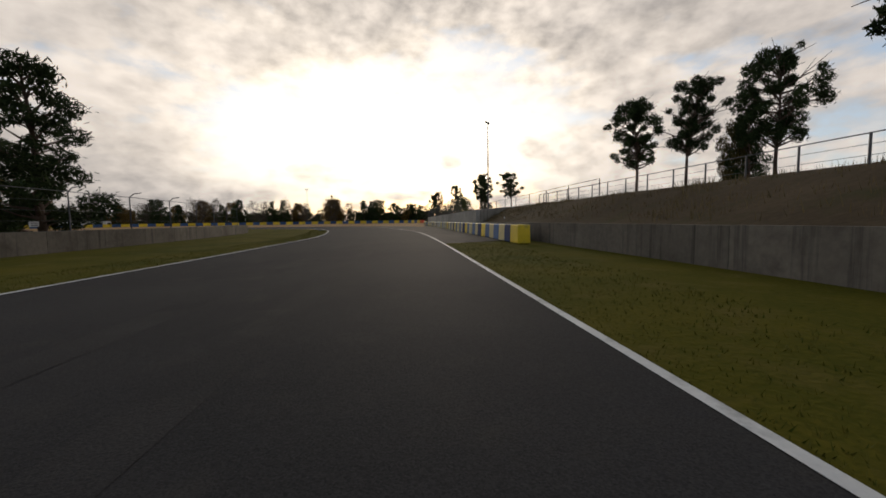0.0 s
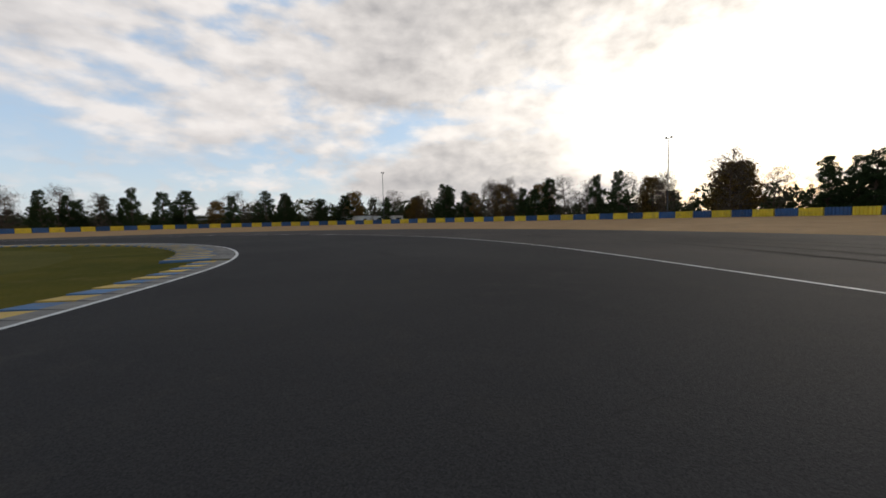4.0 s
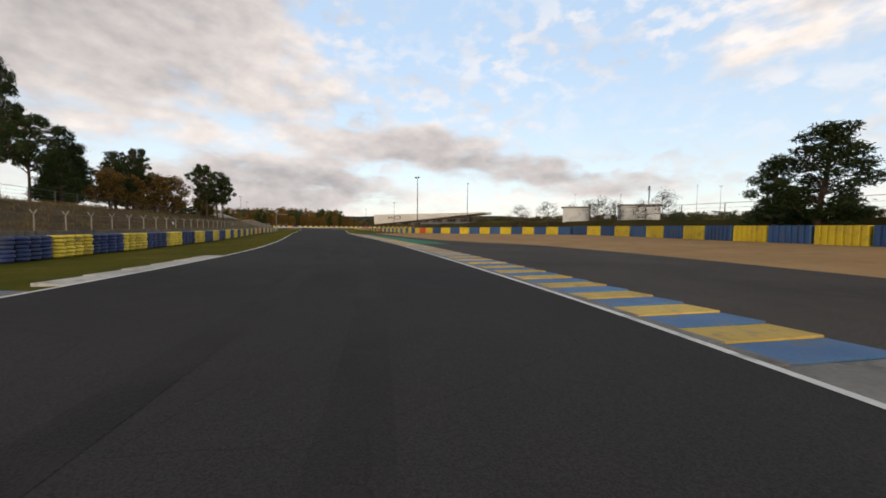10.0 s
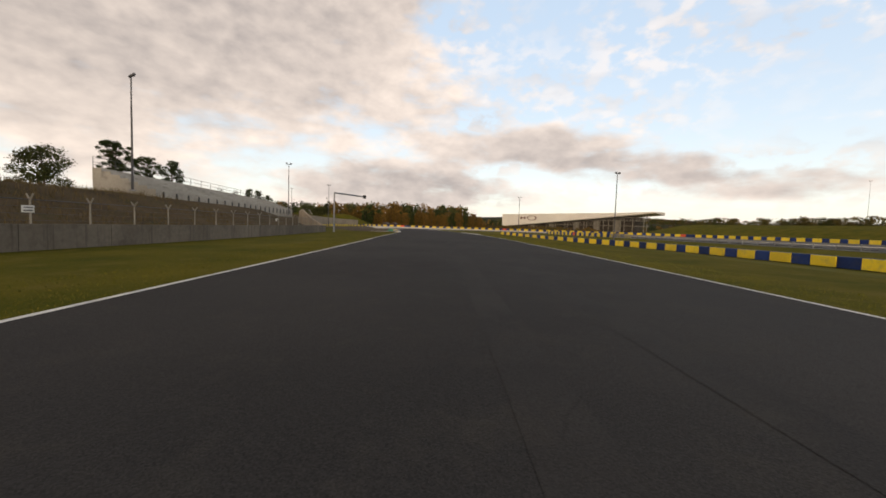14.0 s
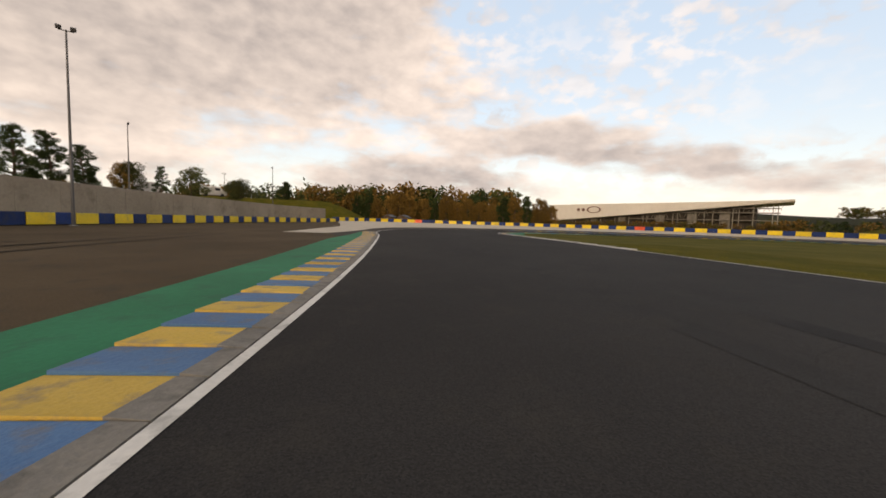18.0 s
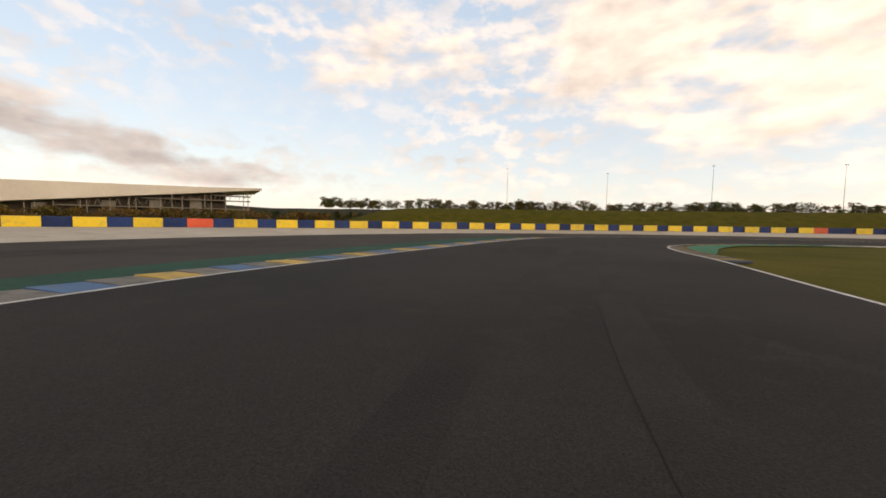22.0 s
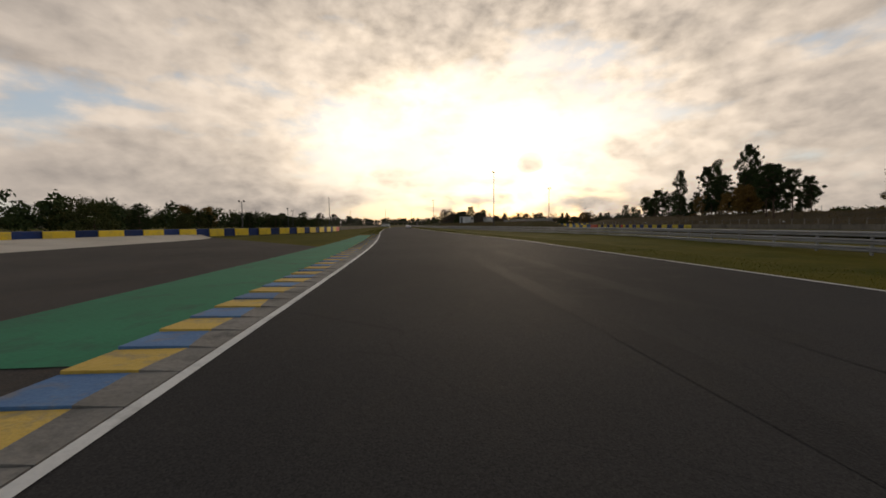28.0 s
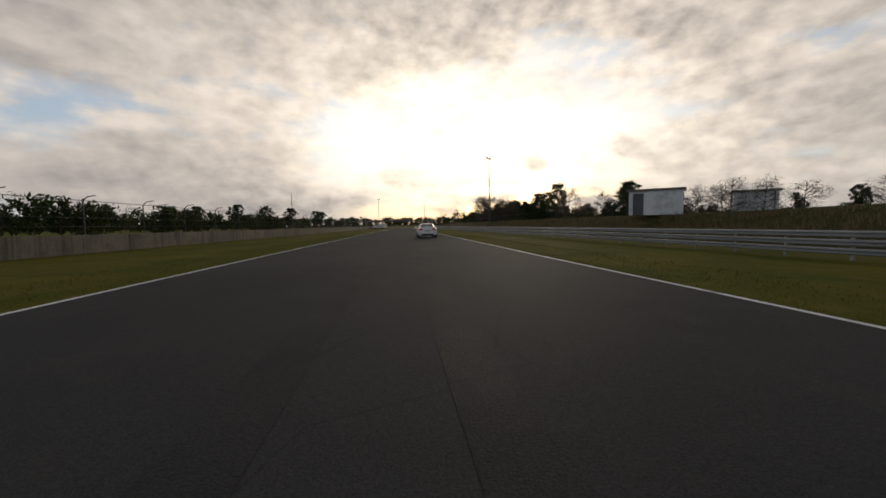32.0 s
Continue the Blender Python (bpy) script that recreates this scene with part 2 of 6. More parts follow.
        marks = n("ShaderNodeMix")
        marks.data_type = "RGBA"
        link(t, band.outputs[0], marks.inputs[0])
        link(t, last, marks.inputs[6])
        marks.inputs[7].default_value = (*streak, 1)
        last = marks.outputs[2]
    if island:
        info = n("ShaderNodeObjectInfo")
        hsv = n("ShaderNodeHueSaturation")
        val = n("ShaderNodeMapRange")
        val.inputs["To Min"].default_value, val.inputs["To Max"].default_value = 1 - island, 1 + island
        link(t, info.outputs["Random"], val.inputs[0])
        link(t, val.outputs[0], hsv.inputs["Value"])
        link(t, last, hsv.inputs["Color"])
        last = hsv.outputs["Color"]
    link(t, last, bsdf.inputs["Base Color"])
    bsdf.inputs["Roughness"].default_value, bsdf.inputs["Metallic"].default_value = rough, metal
    bsdf.inputs["Specular IOR Level"].default_value = spec
    if bump:
        rise = n("ShaderNodeBump")
        rise.inputs["Strength"].default_value, rise.inputs["Distance"].default_value = bump, 0.05
        link(t, small.outputs["Fac"], rise.inputs["Height"])
        link(t, rise.outputs[0], bsdf.inputs["Normal"])
    return m


M = {}
M["asphalt"] = surface("asphalt", (0.028, 0.0275, 0.0285), (0.053, 0.0505, 0.049), 0.8, 0.86, 0.16, 90, dirt=(0.048, 0.045, 0.042), spec=0.06, wide=0.02, stones=0.30)
M["runoff"] = surface("runoff asphalt", (0.046, 0.042, 0.040), (0.094, 0.083, 0.073), 0.7, 0.85, 0.3, 50, dirt=(0.085, 0.07, 0.055), spec=0.06, wide=0.03, stones=0.28)
M["scuffed"] = surface("brown scuffed asphalt", (0.066, 0.050, 0.034), (0.130, 0.096, 0.062), 0.7, 0.9, 0.3, 40, dirt=(0.072, 0.062, 0.048), spec=0.05, wide=0.03, stones=0.28)
M["skid"] = surface("rubber on asphalt", (0.030, 0.027, 0.025), (0.050, 0.043, 0.037), 0.8, 0.85, 0.2, 50, dirt=(0.060, 0.052, 0.043), spec=0.05)
M["grass"] = surface("grass", (0.048, 0.058, 0.008), (0.132, 0.108, 0.016), 0.5, 0.95, 0.6, 25, dirt=(0.13, 0.105, 0.026), spec=0.02)
# bank grass with its backlit darkness painted into the colour
M["backlit bank"] = surface("dark weedy bank", (0.030, 0.030, 0.010), (0.085, 0.066, 0.024), 0.5, 0.95, 0.6, 20, dirt=(0.06, 0.045, 0.025), spec=0.02)
M["meadow"] = surface("dry meadow", (0.056, 0.066, 0.010), (0.145, 0.118, 0.024), 0.4, 0.95, 0.5, 20, spec=0.03)
M["earth"] = surface("earth bank", (0.052, 0.039, 0.025), (0.125, 0.093, 0.058), 0.4, 0.95, 0.6, 14, dirt=(0.062, 0.060, 0.026), spec=0.03)
M["gravel"] = surface("gravel", (0.30, 0.175, 0.072), (0.44, 0.27, 0.12), 0.5, 0.95, 0.7, 30, dirt=(0.26, 0.165, 0.085), spec=0.2)
M["sand"] = surface("pale concrete", (0.46, 0.41, 0.34), (0.62, 0.56, 0.48), 0.4, 0.9, 0.3, 25, dirt=(0.38, 0.33, 0.27), spec=0.2)
M["concrete"] = surface("concrete", (0.125, 0.112, 0.096), (0.25, 0.228, 0.198), 0.5, 0.9, 0.3, 12, dirt=(0.12, 0.11, 0.095), spec=0.3)
M["stained wall"] = surface("rain-stained concrete", (0.25, 0.235, 0.205), (0.42, 0.395, 0.35), 0.5, 0.9, 0.3, 12, dirt=(0.17, 0.155, 0.13), spec=0.2, streak=(0.10, 0.092, 0.08), island=0.10)
# stained concrete, its tone lowered further to carry the shade of a backlit wall
M["low wall"] = surface("dark stained concrete", (0.100, 0.086, 0.070), (0.20, 0.175, 0.145), 0.5, 0.9, 0.3, 12, dirt=(0.080, 0.070, 0.058), spec=0.2, streak=(0.06, 0.055, 0.047), island=0.10)
M["tan wall"] = surface("tan weathered concrete", (0.23, 0.19, 0.145), (0.36, 0.30, 0.235), 0.4, 0.95, 0.2, 12, dirt=(0.20, 0.165, 0.125), spec=0.1, island=0.05)
M["white line"] = surface("white road paint", (0.55, 0.55, 0.53), (0.80, 0.79, 0.76), 1.0, 0.7, 0.1, 20, dirt=(0.25, 0.25, 0.24))
M["kerb grey"] = surface("worn kerb paint", (0.34, 0.33, 0.30), (0.60, 0.57, 0.52), 1.0, 0.8, 0.2, 15, dirt=(0.16, 0.15, 0.14))
M["kerb blue"] = surface("blue kerb paint", (0.035, 0.12, 0.28), (0.09, 0.21, 0.40), 1.8, 0.75, 0.25, 15, dirt=(0.15, 0.15, 0.15), island=0.15)
# duller copies of the two kerb paints: low light is put into the colour
M["kerb dull blue"] = surface("scuffed blue kerb paint", (0.050, 0.075, 0.13), (0.10, 0.115, 0.16), 1.8, 0.85, 0.25, 15, dirt=(0.10, 0.095, 0.09), island=0.25)
M["kerb dull yellow"] = surface("scuffed yellow kerb paint", (0.20, 0.14, 0.035), (0.34, 0.24, 0.06), 1.8, 0.85, 0.25, 15, dirt=(0.13, 0.115, 0.09), island=0.3)
M["kerb yellow"] = surface("yellow kerb paint", (0.48, 0.31, 0.04), (0.68, 0.46, 0.10), 1.8, 0.75, 0.25, 15, dirt=(0.22, 0.19, 0.14), island=0.15)
M["kerb worn"] = surface("bare worn kerb", (0.13, 0.125, 0.115), (0.26, 0.245, 0.22), 1.4, 0.85, 0.3, 15, dirt=(0.07, 0.068, 0.065))
M["rubbered"] = surface("rubbered asphalt", (0.0255, 0.025, 0.026), (0.048, 0.0455, 0.044), 0.8, 0.8, 0.25, 60, dirt=(0.045, 0.042, 0.039), spec=0.06, stones=0.25)
M["green"] = surface("green road paint", (0.006, 0.135, 0.066), (0.014, 0.215, 0.108), 0.7, 0.8, 0.12, 30, dirt=(0.022, 0.105, 0.065), spec=0.25)
M["green worn"] = surface("faded green road paint", (0.016, 0.060, 0.044), (0.030, 0.105, 0.070), 0.7, 0.85, 0.12, 30, dirt=(0.034, 0.048, 0.040), spec=0.1)
M["block blue"] = surface("blue barrier", (0.006, 0.018, 0.085), (0.014, 0.040, 0.15), 1.0, 0.6, 0.1, 10, dirt=(0.03, 0.04, 0.08), island=0.25, spec=0.2)
M["block pale blue"] = surface("sun-bleached blue barrier", (0.026, 0.075, 0.19), (0.056, 0.125, 0.27), 1.0, 0.6, 0.1, 10, dirt=(0.08, 0.10, 0.15), island=0.25, spec=0.3)
M["block yellow"] = surface("yellow barrier", (0.62, 0.43, 0.012), (0.82, 0.60, 0.025), 1.0, 0.5, 0.1, 10, dirt=(0.42, 0.32, 0.06), island=0.12)
M["weathered post"] = surface("weathered concrete posts", (0.20, 0.185, 0.16), (0.32, 0.30, 0.26), 2.0, 0.85, 0.3, 20)
M["tyre blue"] = surface("blue painted tyres", (0.008, 0.020, 0.085), (0.02, 0.045, 0.15), 1.5, 0.6, 0.2, 14, dirt=(0.05, 0.05, 0.06), island=0.3)
M["tyre yellow"] = surface("yellow painted tyres", (0.50, 0.38, 0.03), (0.72, 0.56, 0.06), 1.5, 0.6, 0.2, 14, dirt=(0.20, 0.16, 0.07), island=0.2)
M["block faded"] = surface("faded yellow barrier", (0.50, 0.41, 0.16), (0.66, 0.56, 0.27), 1.0, 0.55, 0.1, 10, dirt=(0.40, 0.34, 0.20), island=0.12)
M["block red"] = surface("red barrier", (0.50, 0.05, 0.015), (0.70, 0.10, 0.03), 1.0, 0.45, 0.1, 10, island=0.1)
M["rubber"] = surface("tyre rubber", (0.012, 0.012, 0.012), (0.030, 0.030, 0.030), 3.0, 0.75, 0.2, 20)
M["steel"] = surface("galvanised steel", (0.20, 0.21, 0.225), (0.33, 0.34, 0.36), 1.0, 0.5, 0.05, 10, metal=0.6, dirt=(0.26, 0.25, 0.24))
M["dark steel"] = surface("dark steel", (0.05, 0.05, 0.055), (0.11, 0.11, 0.115), 1.0, 0.55, 0.05, 10, metal=0.5)
M["bark"] = surface("pine bark", (0.045, 0.028, 0.018), (0.12, 0.075, 0.05), 2.0, 0.95, 0.8, 6)
M["far hills"] = surface("far woodland", (0.020, 0.026, 0.016), (0.060, 0.055, 0.032), 0.03, 0.95, 0.0, 8, spec=0.05)

# ---- tools ----
def part(name, bm, material, parent=None, label="", smooth=False):
    mesh = bpy.data.meshes.new(name)
    bm.to_mesh(mesh)
    bm.free()
    mesh.materials.append(material if not isinstance(material, str) else M[material])
    if smooth:
        mesh.polygons.foreach_set("use_smooth", [True] * len(mesh.polygons))
    ob = new(name, mesh)
    if parent:
        ob.parent = parent
    if label:
        ob["label"] = label
    return ob


def raw(name, verts, faces, material, parent=None, smooth=False):
    mesh = bpy.data.meshes.new(name)
    mesh.from_pydata([tuple(v) for v in verts], [], faces)
    mesh.materials.append(M[material] if isinstance(material, str) else material)
    if smooth:
        mesh.polygons.foreach_set("use_smooth", [True] * len(mesh.polygons))
    ob = new(name, mesh)
    if parent:
        ob.parent = parent
    return ob


def empty(name, m=None):
    ob = new(name)
    ob.empty_display_size = 0.2
    if m is not None:
        ob.matrix_world = m
    return ob


def box(bm, size, at=(0, 0, 0), bevel=0.0, turn=None):
    made = bmesh.ops.create_cube(bm, size=1.0)
    vs = made["verts"]
    bmesh.ops.scale(bm, vec=size, verts=vs)
    if bevel:
        es = list({e for v in vs for e in v.link_edges})
        made = bmesh.ops.bevel(bm, geom=es, offset=bevel, segments=2, profile=0.6, affect="EDGES")
        vs = list({v for f in made["faces"] for v in f.verts} | {v for v in vs if v.is_valid})
    m = Matrix.Translation(at) @ (turn if turn is not None else Matrix())
    bmesh.ops.transform(bm, matrix=m, verts=vs)
    return vs


def rod(bm, a, b, r0, r1=None, n=8):
    a, b = Vector(a), Vector(b)
    r1 = r0 if r1 is None else r1
    m = Matrix.Translation((a + b) / 2) @ (b - a).to_track_quat("Z", "Y").to_matrix().to_4x4()
    bmesh.ops.create_cone(bm, cap_ends=True, segments=n, radius1=r0, radius2=r1, depth=(b - a).length, matrix=m)


def curve(pts, step=1.0):
    """A smooth line through the points, in even steps."""
    P = [Vector((*p[:2], 0)) for p in pts]
    dense = []
    for i in range(len(P) - 1):
        a, b = P[i], P[i + 1]
        p0 = P[i - 1] if i else a + (a - b)
        p3 = P[i + 2] if i + 2 < len(P) else b + (b - a)
        for k in range(24):
            t = k / 24
            dense.append(0.5 * ((2 * a) + (b - p0) * t + (2 * p0 - 5 * a + 4 * b - p3) * t * t + (3 * a - p0 - 3 * b + p3) * t ** 3))
    dense.append(P[-1])
    out, left = [dense[0].copy()], step
    for a, b in zip(dense, dense[1:]):
        d = (b - a).length
        while d >= left and d > 1e-9:
            a = a.lerp(b, left / d)
            out.append(a.copy())
            d, left = (b - a).length, step
        left -= d
    if (out[-1] - dense[-1]).length > step * 0.3:
        out.append(dense[-1])
    return out


def sides(line):
    """The unit vector to the left at each point."""
    out = []
    for i in range(len(line)):
        v = line[min(i + 1, len(line) - 1)] - line[max(i - 1, 0)]
        out.append(Vector((-v.y, v.x, 0)).normalized())
    return out


def nearest(line, p):
    p = Vector((*p[:2], 0))
    return min(range(len(line)), key=lambda i: (line[i] - p).length_squared)


def between(line, a, b):
    i, j = nearest(line, a), nearest(line, b)
    return line[i:j + 1] if i <= j else line[j:i + 1]


def shifted(line, d):
    if isinstance(d, (int, float)):
        d = (d, d)
    s, n = sides(line), max(len(line) - 1, 1)
    return [p + k * (d[0] + (d[1] - d[0]) * i / n) for i, (p, k) in enumerate(zip(line, s))]


def zipper(name, A, B, z, material, za=None, zb=None, parent=None):
    """A sheet between two lines, joined by the shorter diagonal."""
    va = [(p.x, p.y, z if za is None else za) for p in A]
    vb = [(p.x, p.y, z if zb is None else (zb(p) if callable(zb) else zb)) for p in B]
    faces, i, j, n = [], 0, 0, len(A)
    while i < len(A) - 1 or j < len(B) - 1:
        step_a = (A[i + 1] - B[j]).length if i < len(A) - 1 else 1e9
        step_b = (A[i] - B[j + 1]).length if j < len(B) - 1 else 1e9
        if step_a <= step_b:
            faces.append((i, n + j, i + 1))
            i += 1
        else:
            faces.append((i, n + j, n + j + 1))
            j += 1
    ob = raw(name, va + vb, faces, material, parent)
    me = ob.data
    bm = bmesh.new()
    bm.from_mesh(me)
    for f in bm.faces:
        f.normal_update()
        if f.normal.z < 0:
            f.normal_flip()
    bm.to_mesh(me)
    bm.free()
    return ob


def strip(name, line, d0, d1, z, material, z1=None, parent=None):
    A, B = shifted(line, d0), shifted(line, d1)
    n = len(line)
    vs = [(p.x, p.y, z) for p in A] + [(p.x, p.y, z if z1 is None else z1) for p in B]
    fs = [(i, i + 1, n + i + 1, n + i) for i in range(n - 1)]
    return raw(name, vs, fs, material, parent)


def wall_along(name, line, thick, z0, z1, material, parent=None):
    """A wall of that thickness along a line, its foot at z0, its top at z1 (one height, or one for each end)."""
    z1 = z1 if isinstance(z1, tuple) else (z1, z1)
    A, B, n = line, shifted(line, thick), len(line)
    tops = [z1[0] + (z1[1] - z1[0]) * i / max(n - 1, 1) for i in range(n)]
    vs = [(p.x, p.y, z0) for p in A] + [(p.x, p.y, z0) for p in B] + [(p.x, p.y, t) for p, t in zip(A, tops)] + [(p.x, p.y, t) for p, t in zip(B, tops)]
    fs = []
    for i in range(n - 1):
        fs += [(i, i + 1, 2 * n + i + 1, 2 * n + i), (n + i + 1, n + i, 3 * n + i, 3 * n + i + 1), (2 * n + i, 2 * n + i + 1, 3 * n + i + 1, 3 * n + i)]
    fs += [(n, 0, 2 * n, 3 * n), (n - 1, 2 * n - 1, 4 * n - 1, 3 * n - 1)]
    return raw(name, vs, fs, material, parent)


def tube(name, pts, r, material, parent, n=5):
    """One wire or rail of round section through many points."""
    vs, fs = [], []
    for i, p in enumerate(pts):
        ax = (pts[min(i + 1, len(pts) - 1)] - pts[max(i - 1, 0)]).normalized()
        s = ax.cross(Vector((0, 0, 1))).normalized()
        t = s.cross(ax)
        vs += [tuple(p + (s * math.cos(k * math.tau / n) + t * math.sin(k * math.tau / n)) * r) for k in range(n)]
    for i in range(len(pts) - 1):
        for k in range(n):
            fs.append((i * n + k, i * n + (k + 1) % n, (i + 1) * n + (k + 1) % n, (i + 1) * n + k))
    return raw(name, vs, fs, material, parent, smooth=True)

# ---- the circuit: its two edges in plan ----
LEFT = curve([(-60, 7.2), (-20, 7.1), (5, 7.1), (16, 7), (32, 7.3), (44, 8.9), (53, 10.6), (62, 12.9), (69, 15.6), (76, 21), (81, 27), (84.2, 32.6), (85.8, 39), (85.8, 45.5),
              (84.6, 51), (82, 56.6), (79.4, 60.6), (74, 66.3), (68, 70.4), (61, 74), (46, 80.2), (36, 83.2), (22, 86), (4, 86.9), (-11, 85.5), (-35, 81.5), (-60, 77.4),
              (-97, 71.3), (-122, 66.8)], 0.7) + curve([(-122.7, 66.7), (-148, 62.4), (-161, 58.8), (-185, 53), (-204, 47.2), (-213, 43.9), (-222, 42.6), (-230, 44.1), (-236, 48.9), (-239.8, 54.6), (-242, 60.5), (-243.4, 67), (-243.8, 74),
              (-243.9, 80), (-243.8, 87), (-242.9, 95.5), (-239.6, 103.4), (-232, 109), (-220, 111.4), (-204.5, 113.3), (-189, 116.6), (-150, 124.6), (-117, 133.1), (-110, 135), (-60, 147.6), (0, 161), (160, 196)], 0.7)
RIGHT = curve([(-60, -1.9), (5, -1.9), (28, -1.7), (42, -1), (51, 0.2), (62, 2.2), (70, 4.2), (77, 7.4), (84, 12.4), (90, 20), (94.6, 27.5), (97.6, 36), (98.6, 46), (97, 57),
               (92.4, 67), (83, 75.6), (69, 82.4), (58, 87.4), (46, 91), (30, 94.9), (18, 96), (6, 95.4), (-12, 93.4), (-37, 89.5), (-62, 86.8), (-84, 85),
               (-102, 83.2), (-124, 80.4)], 0.7) + curve([(-124.7, 80.3), (-150, 76), (-167, 71.8), (-182, 67.4), (-207, 59.8), (-218, 55.6), (-222.4, 54.7), (-226, 55.4), (-228.6, 57.6), (-229.9, 61), (-231.2, 66), (-232, 72),
               (-232.8, 79), (-233.7, 84.2), (-233.9, 88), (-233.1, 91.2), (-231.5, 93.9), (-229.6, 96.2), (-227.4, 97.8), (-224.6, 98.9), (-222, 99.7), (-218, 101), (-213, 102.3), (-206, 103.9), (-200, 104.9), (-190, 106.7), (-150, 114.2), (-138, 116.6), (-112, 123.5), (-58, 137), (-23, 145.2), (160, 188)], 0.7)


def mound(name, rows, material, label, ease=True):
    """Sheet through several lines of one count: rows of (line, height)."""
    n = min(len(l) for l, _ in rows)
    vs, fs = [], []
    for l, h in rows:
        for i in range(n):
            p = l[round(i * (len(l) - 1) / (n - 1))]
            e = min(1.0, i / 6, (n - 1 - i) / 6) if h > 0.6 else 1.0
            e = e * e * (3 - 2 * e)
            vs.append((p.x, p.y, h * e + (0.12 * noise.noise((p.x * 0.15, p.y * 0.15, 3)) if h > 0.3 else 0)))
    for k in range(len(rows) - 1):
        for i in range(n - 1):
            fs.append((k * n + i, k * n + i + 1, (k + 1) * n + i + 1, (k + 1) * n + i))
    a, b, c = (Vector(vs[i]) for i in fs[len(fs) // 2][:3])
    if (b - a).cross(c - a).z < 0:
        fs = [f[::-1] for f in fs]
    ob = raw(name, vs, fs, material, smooth=True)
    return tagged(ob, label, name, kind="structure")


# the grass falls away beside the middle straight, down to the barrier that stands in the hollow
ROW3 = curve([(-107.5, 106.3), (-111, 106), (-124, 104.2), (-136, 101.8), (-150, 98), (-169, 91.4), (-194.5, 81.4)], 1.0)


def hollow(x, y):
    k = ROW3[nearest(ROW3, (x, y))]
    d = math.hypot(x - k.x, y - k.y)
    fall = np.interp(d, (1.5, 18.5), (-0.95, 0.0)) if y < k.y else np.interp(d, (1.5, 4.5, 6.0, 8.5), (-0.95, 0.26, 0.26, 0.0))
    ends = float(np.interp(x, (-206, -192, -170, -100, -84), (0.0, 0.55, 1.0, 1.0, 0.0)))
    return -0.05 + float(fall) * ends


HX, HY = np.linspace(-208, -72, 83), np.linspace(64, 120, 41)
rim = [Vector((math.cos(i * math.tau / 64) * 900, math.sin(i * math.tau / 64) * 900, -0.05)) for i in range(64)]
hole = [Vector((x, y, -0.05)) for x, y in ((HX[0], HY[0]), (HX[-1], HY[0]), (HX[-1], HY[-1]), (HX[0], HY[-1]))]
sheet = [tuple(p) for p in rim + hole] + [(math.cos(i * math.tau / 64) * 4200, math.sin(i * math.tau / 64) * 4200, -0.05) for i in range(64)]
plates = [tuple(f) for f in tessellate_polygon([rim, hole])] + [(i, 68 + i, 68 + (i + 1) % 64, (i + 1) % 64) for i in range(64)]
sheet += [(float(x), float(y), hollow(float(x), float(y)) if HX[0] < x < HX[-1] and HY[0] < y < HY[-1] else -0.05) for y in HY for x in HX]
plates += [(132 + j * 83 + i, 133 + j * 83 + i, 216 + j * 83 + i, 215 + j * 83 + i) for j in range(40) for i in range(82)]
turned = []
for f in plates:
    p, q, r = (Vector(sheet[i]) for i in f[:3])
    turned.append(f if (q - p).cross(r - p).z > 0 else f[::-1])
ground = raw("ground", sheet, turned, "meadow")
tagged(ground, "flat dry grassland round a racing circuit", "ground", kind="structure")
# low wooded hills all round, far off
ring = []
for i in range(120):
    a = i * math.tau / 120
    ring.append((a, 15 - 7 * math.cos(a) + 7 * noise.noise((math.cos(a) * 2.2, math.sin(a) * 2.2, 1.5)) + 5 * noise.noise((math.cos(a) * 9, math.sin(a) * 9, 4)) + 8 * max(0, math.cos(a - math.pi * 1.08)) ** 6))
hv = [(math.cos(a) * r, math.sin(a) * r, h * k - 0.1) for r, k in ((760, 0.0), (840, 0.75), (930, 1.0), (1100, 1.1)) for a, h in ring]
hf = [(k * 120 + i, k * 120 + (i + 1) % 120, (k + 1) * 120 + (i + 1) % 120, (k + 1) * 120 + i) for k in range(3) for i in range(120)]
tagged(raw("backdrop", hv, hf, "far hills", smooth=True), "low dark wooded hills on the horizon", "hills", kind="structure")
road = zipper("road", LEFT, RIGHT, 0.02, "asphalt")
tagged(road, "dark grey asphalt racing track with rubbered line", "road", kind="structure")

# mown verges beside the track
for nm, line, a, b, d0, d1 in (("verge", LEFT, (-60, 7), (78, 24), 0.0, 9), ("verge", LEFT, (75, 20), (60, 74), 0.0, 6), ("verge", LEFT, (62, 74), (-148, 62), 0.0, 9.5), ("verge", RIGHT, (-60, -2), (22, -2), 0.0, -6.2), ("verge", RIGHT, (-72, 86), (-207, 60), 0.0, -8),
                               ("verge", RIGHT, (-214, 99), (160, 188), 0.0, -8), ("verge", LEFT, (-150, 124.6), (160, 196), 0.0, 14)):
    tagged(strip(nm, between(line, a, b), d0, d1, -0.004, "grass", z1=-0.052), "short worn grass beside the track", "grass", kind="structure")

# gravel bed outside the long left bend, rising to its barrier
GRAVEL_IN = curve([(78, -3.5), (95, 4), (107, 19), (113.5, 40), (113, 58), (107, 74), (96, 86.5), (82, 93), (66, 96.5), (47, 101), (30, 104), (10, 105.5), (-6, 104), (-14, 99.8), (-24, 97), (-50, 92.3)], 1.5)
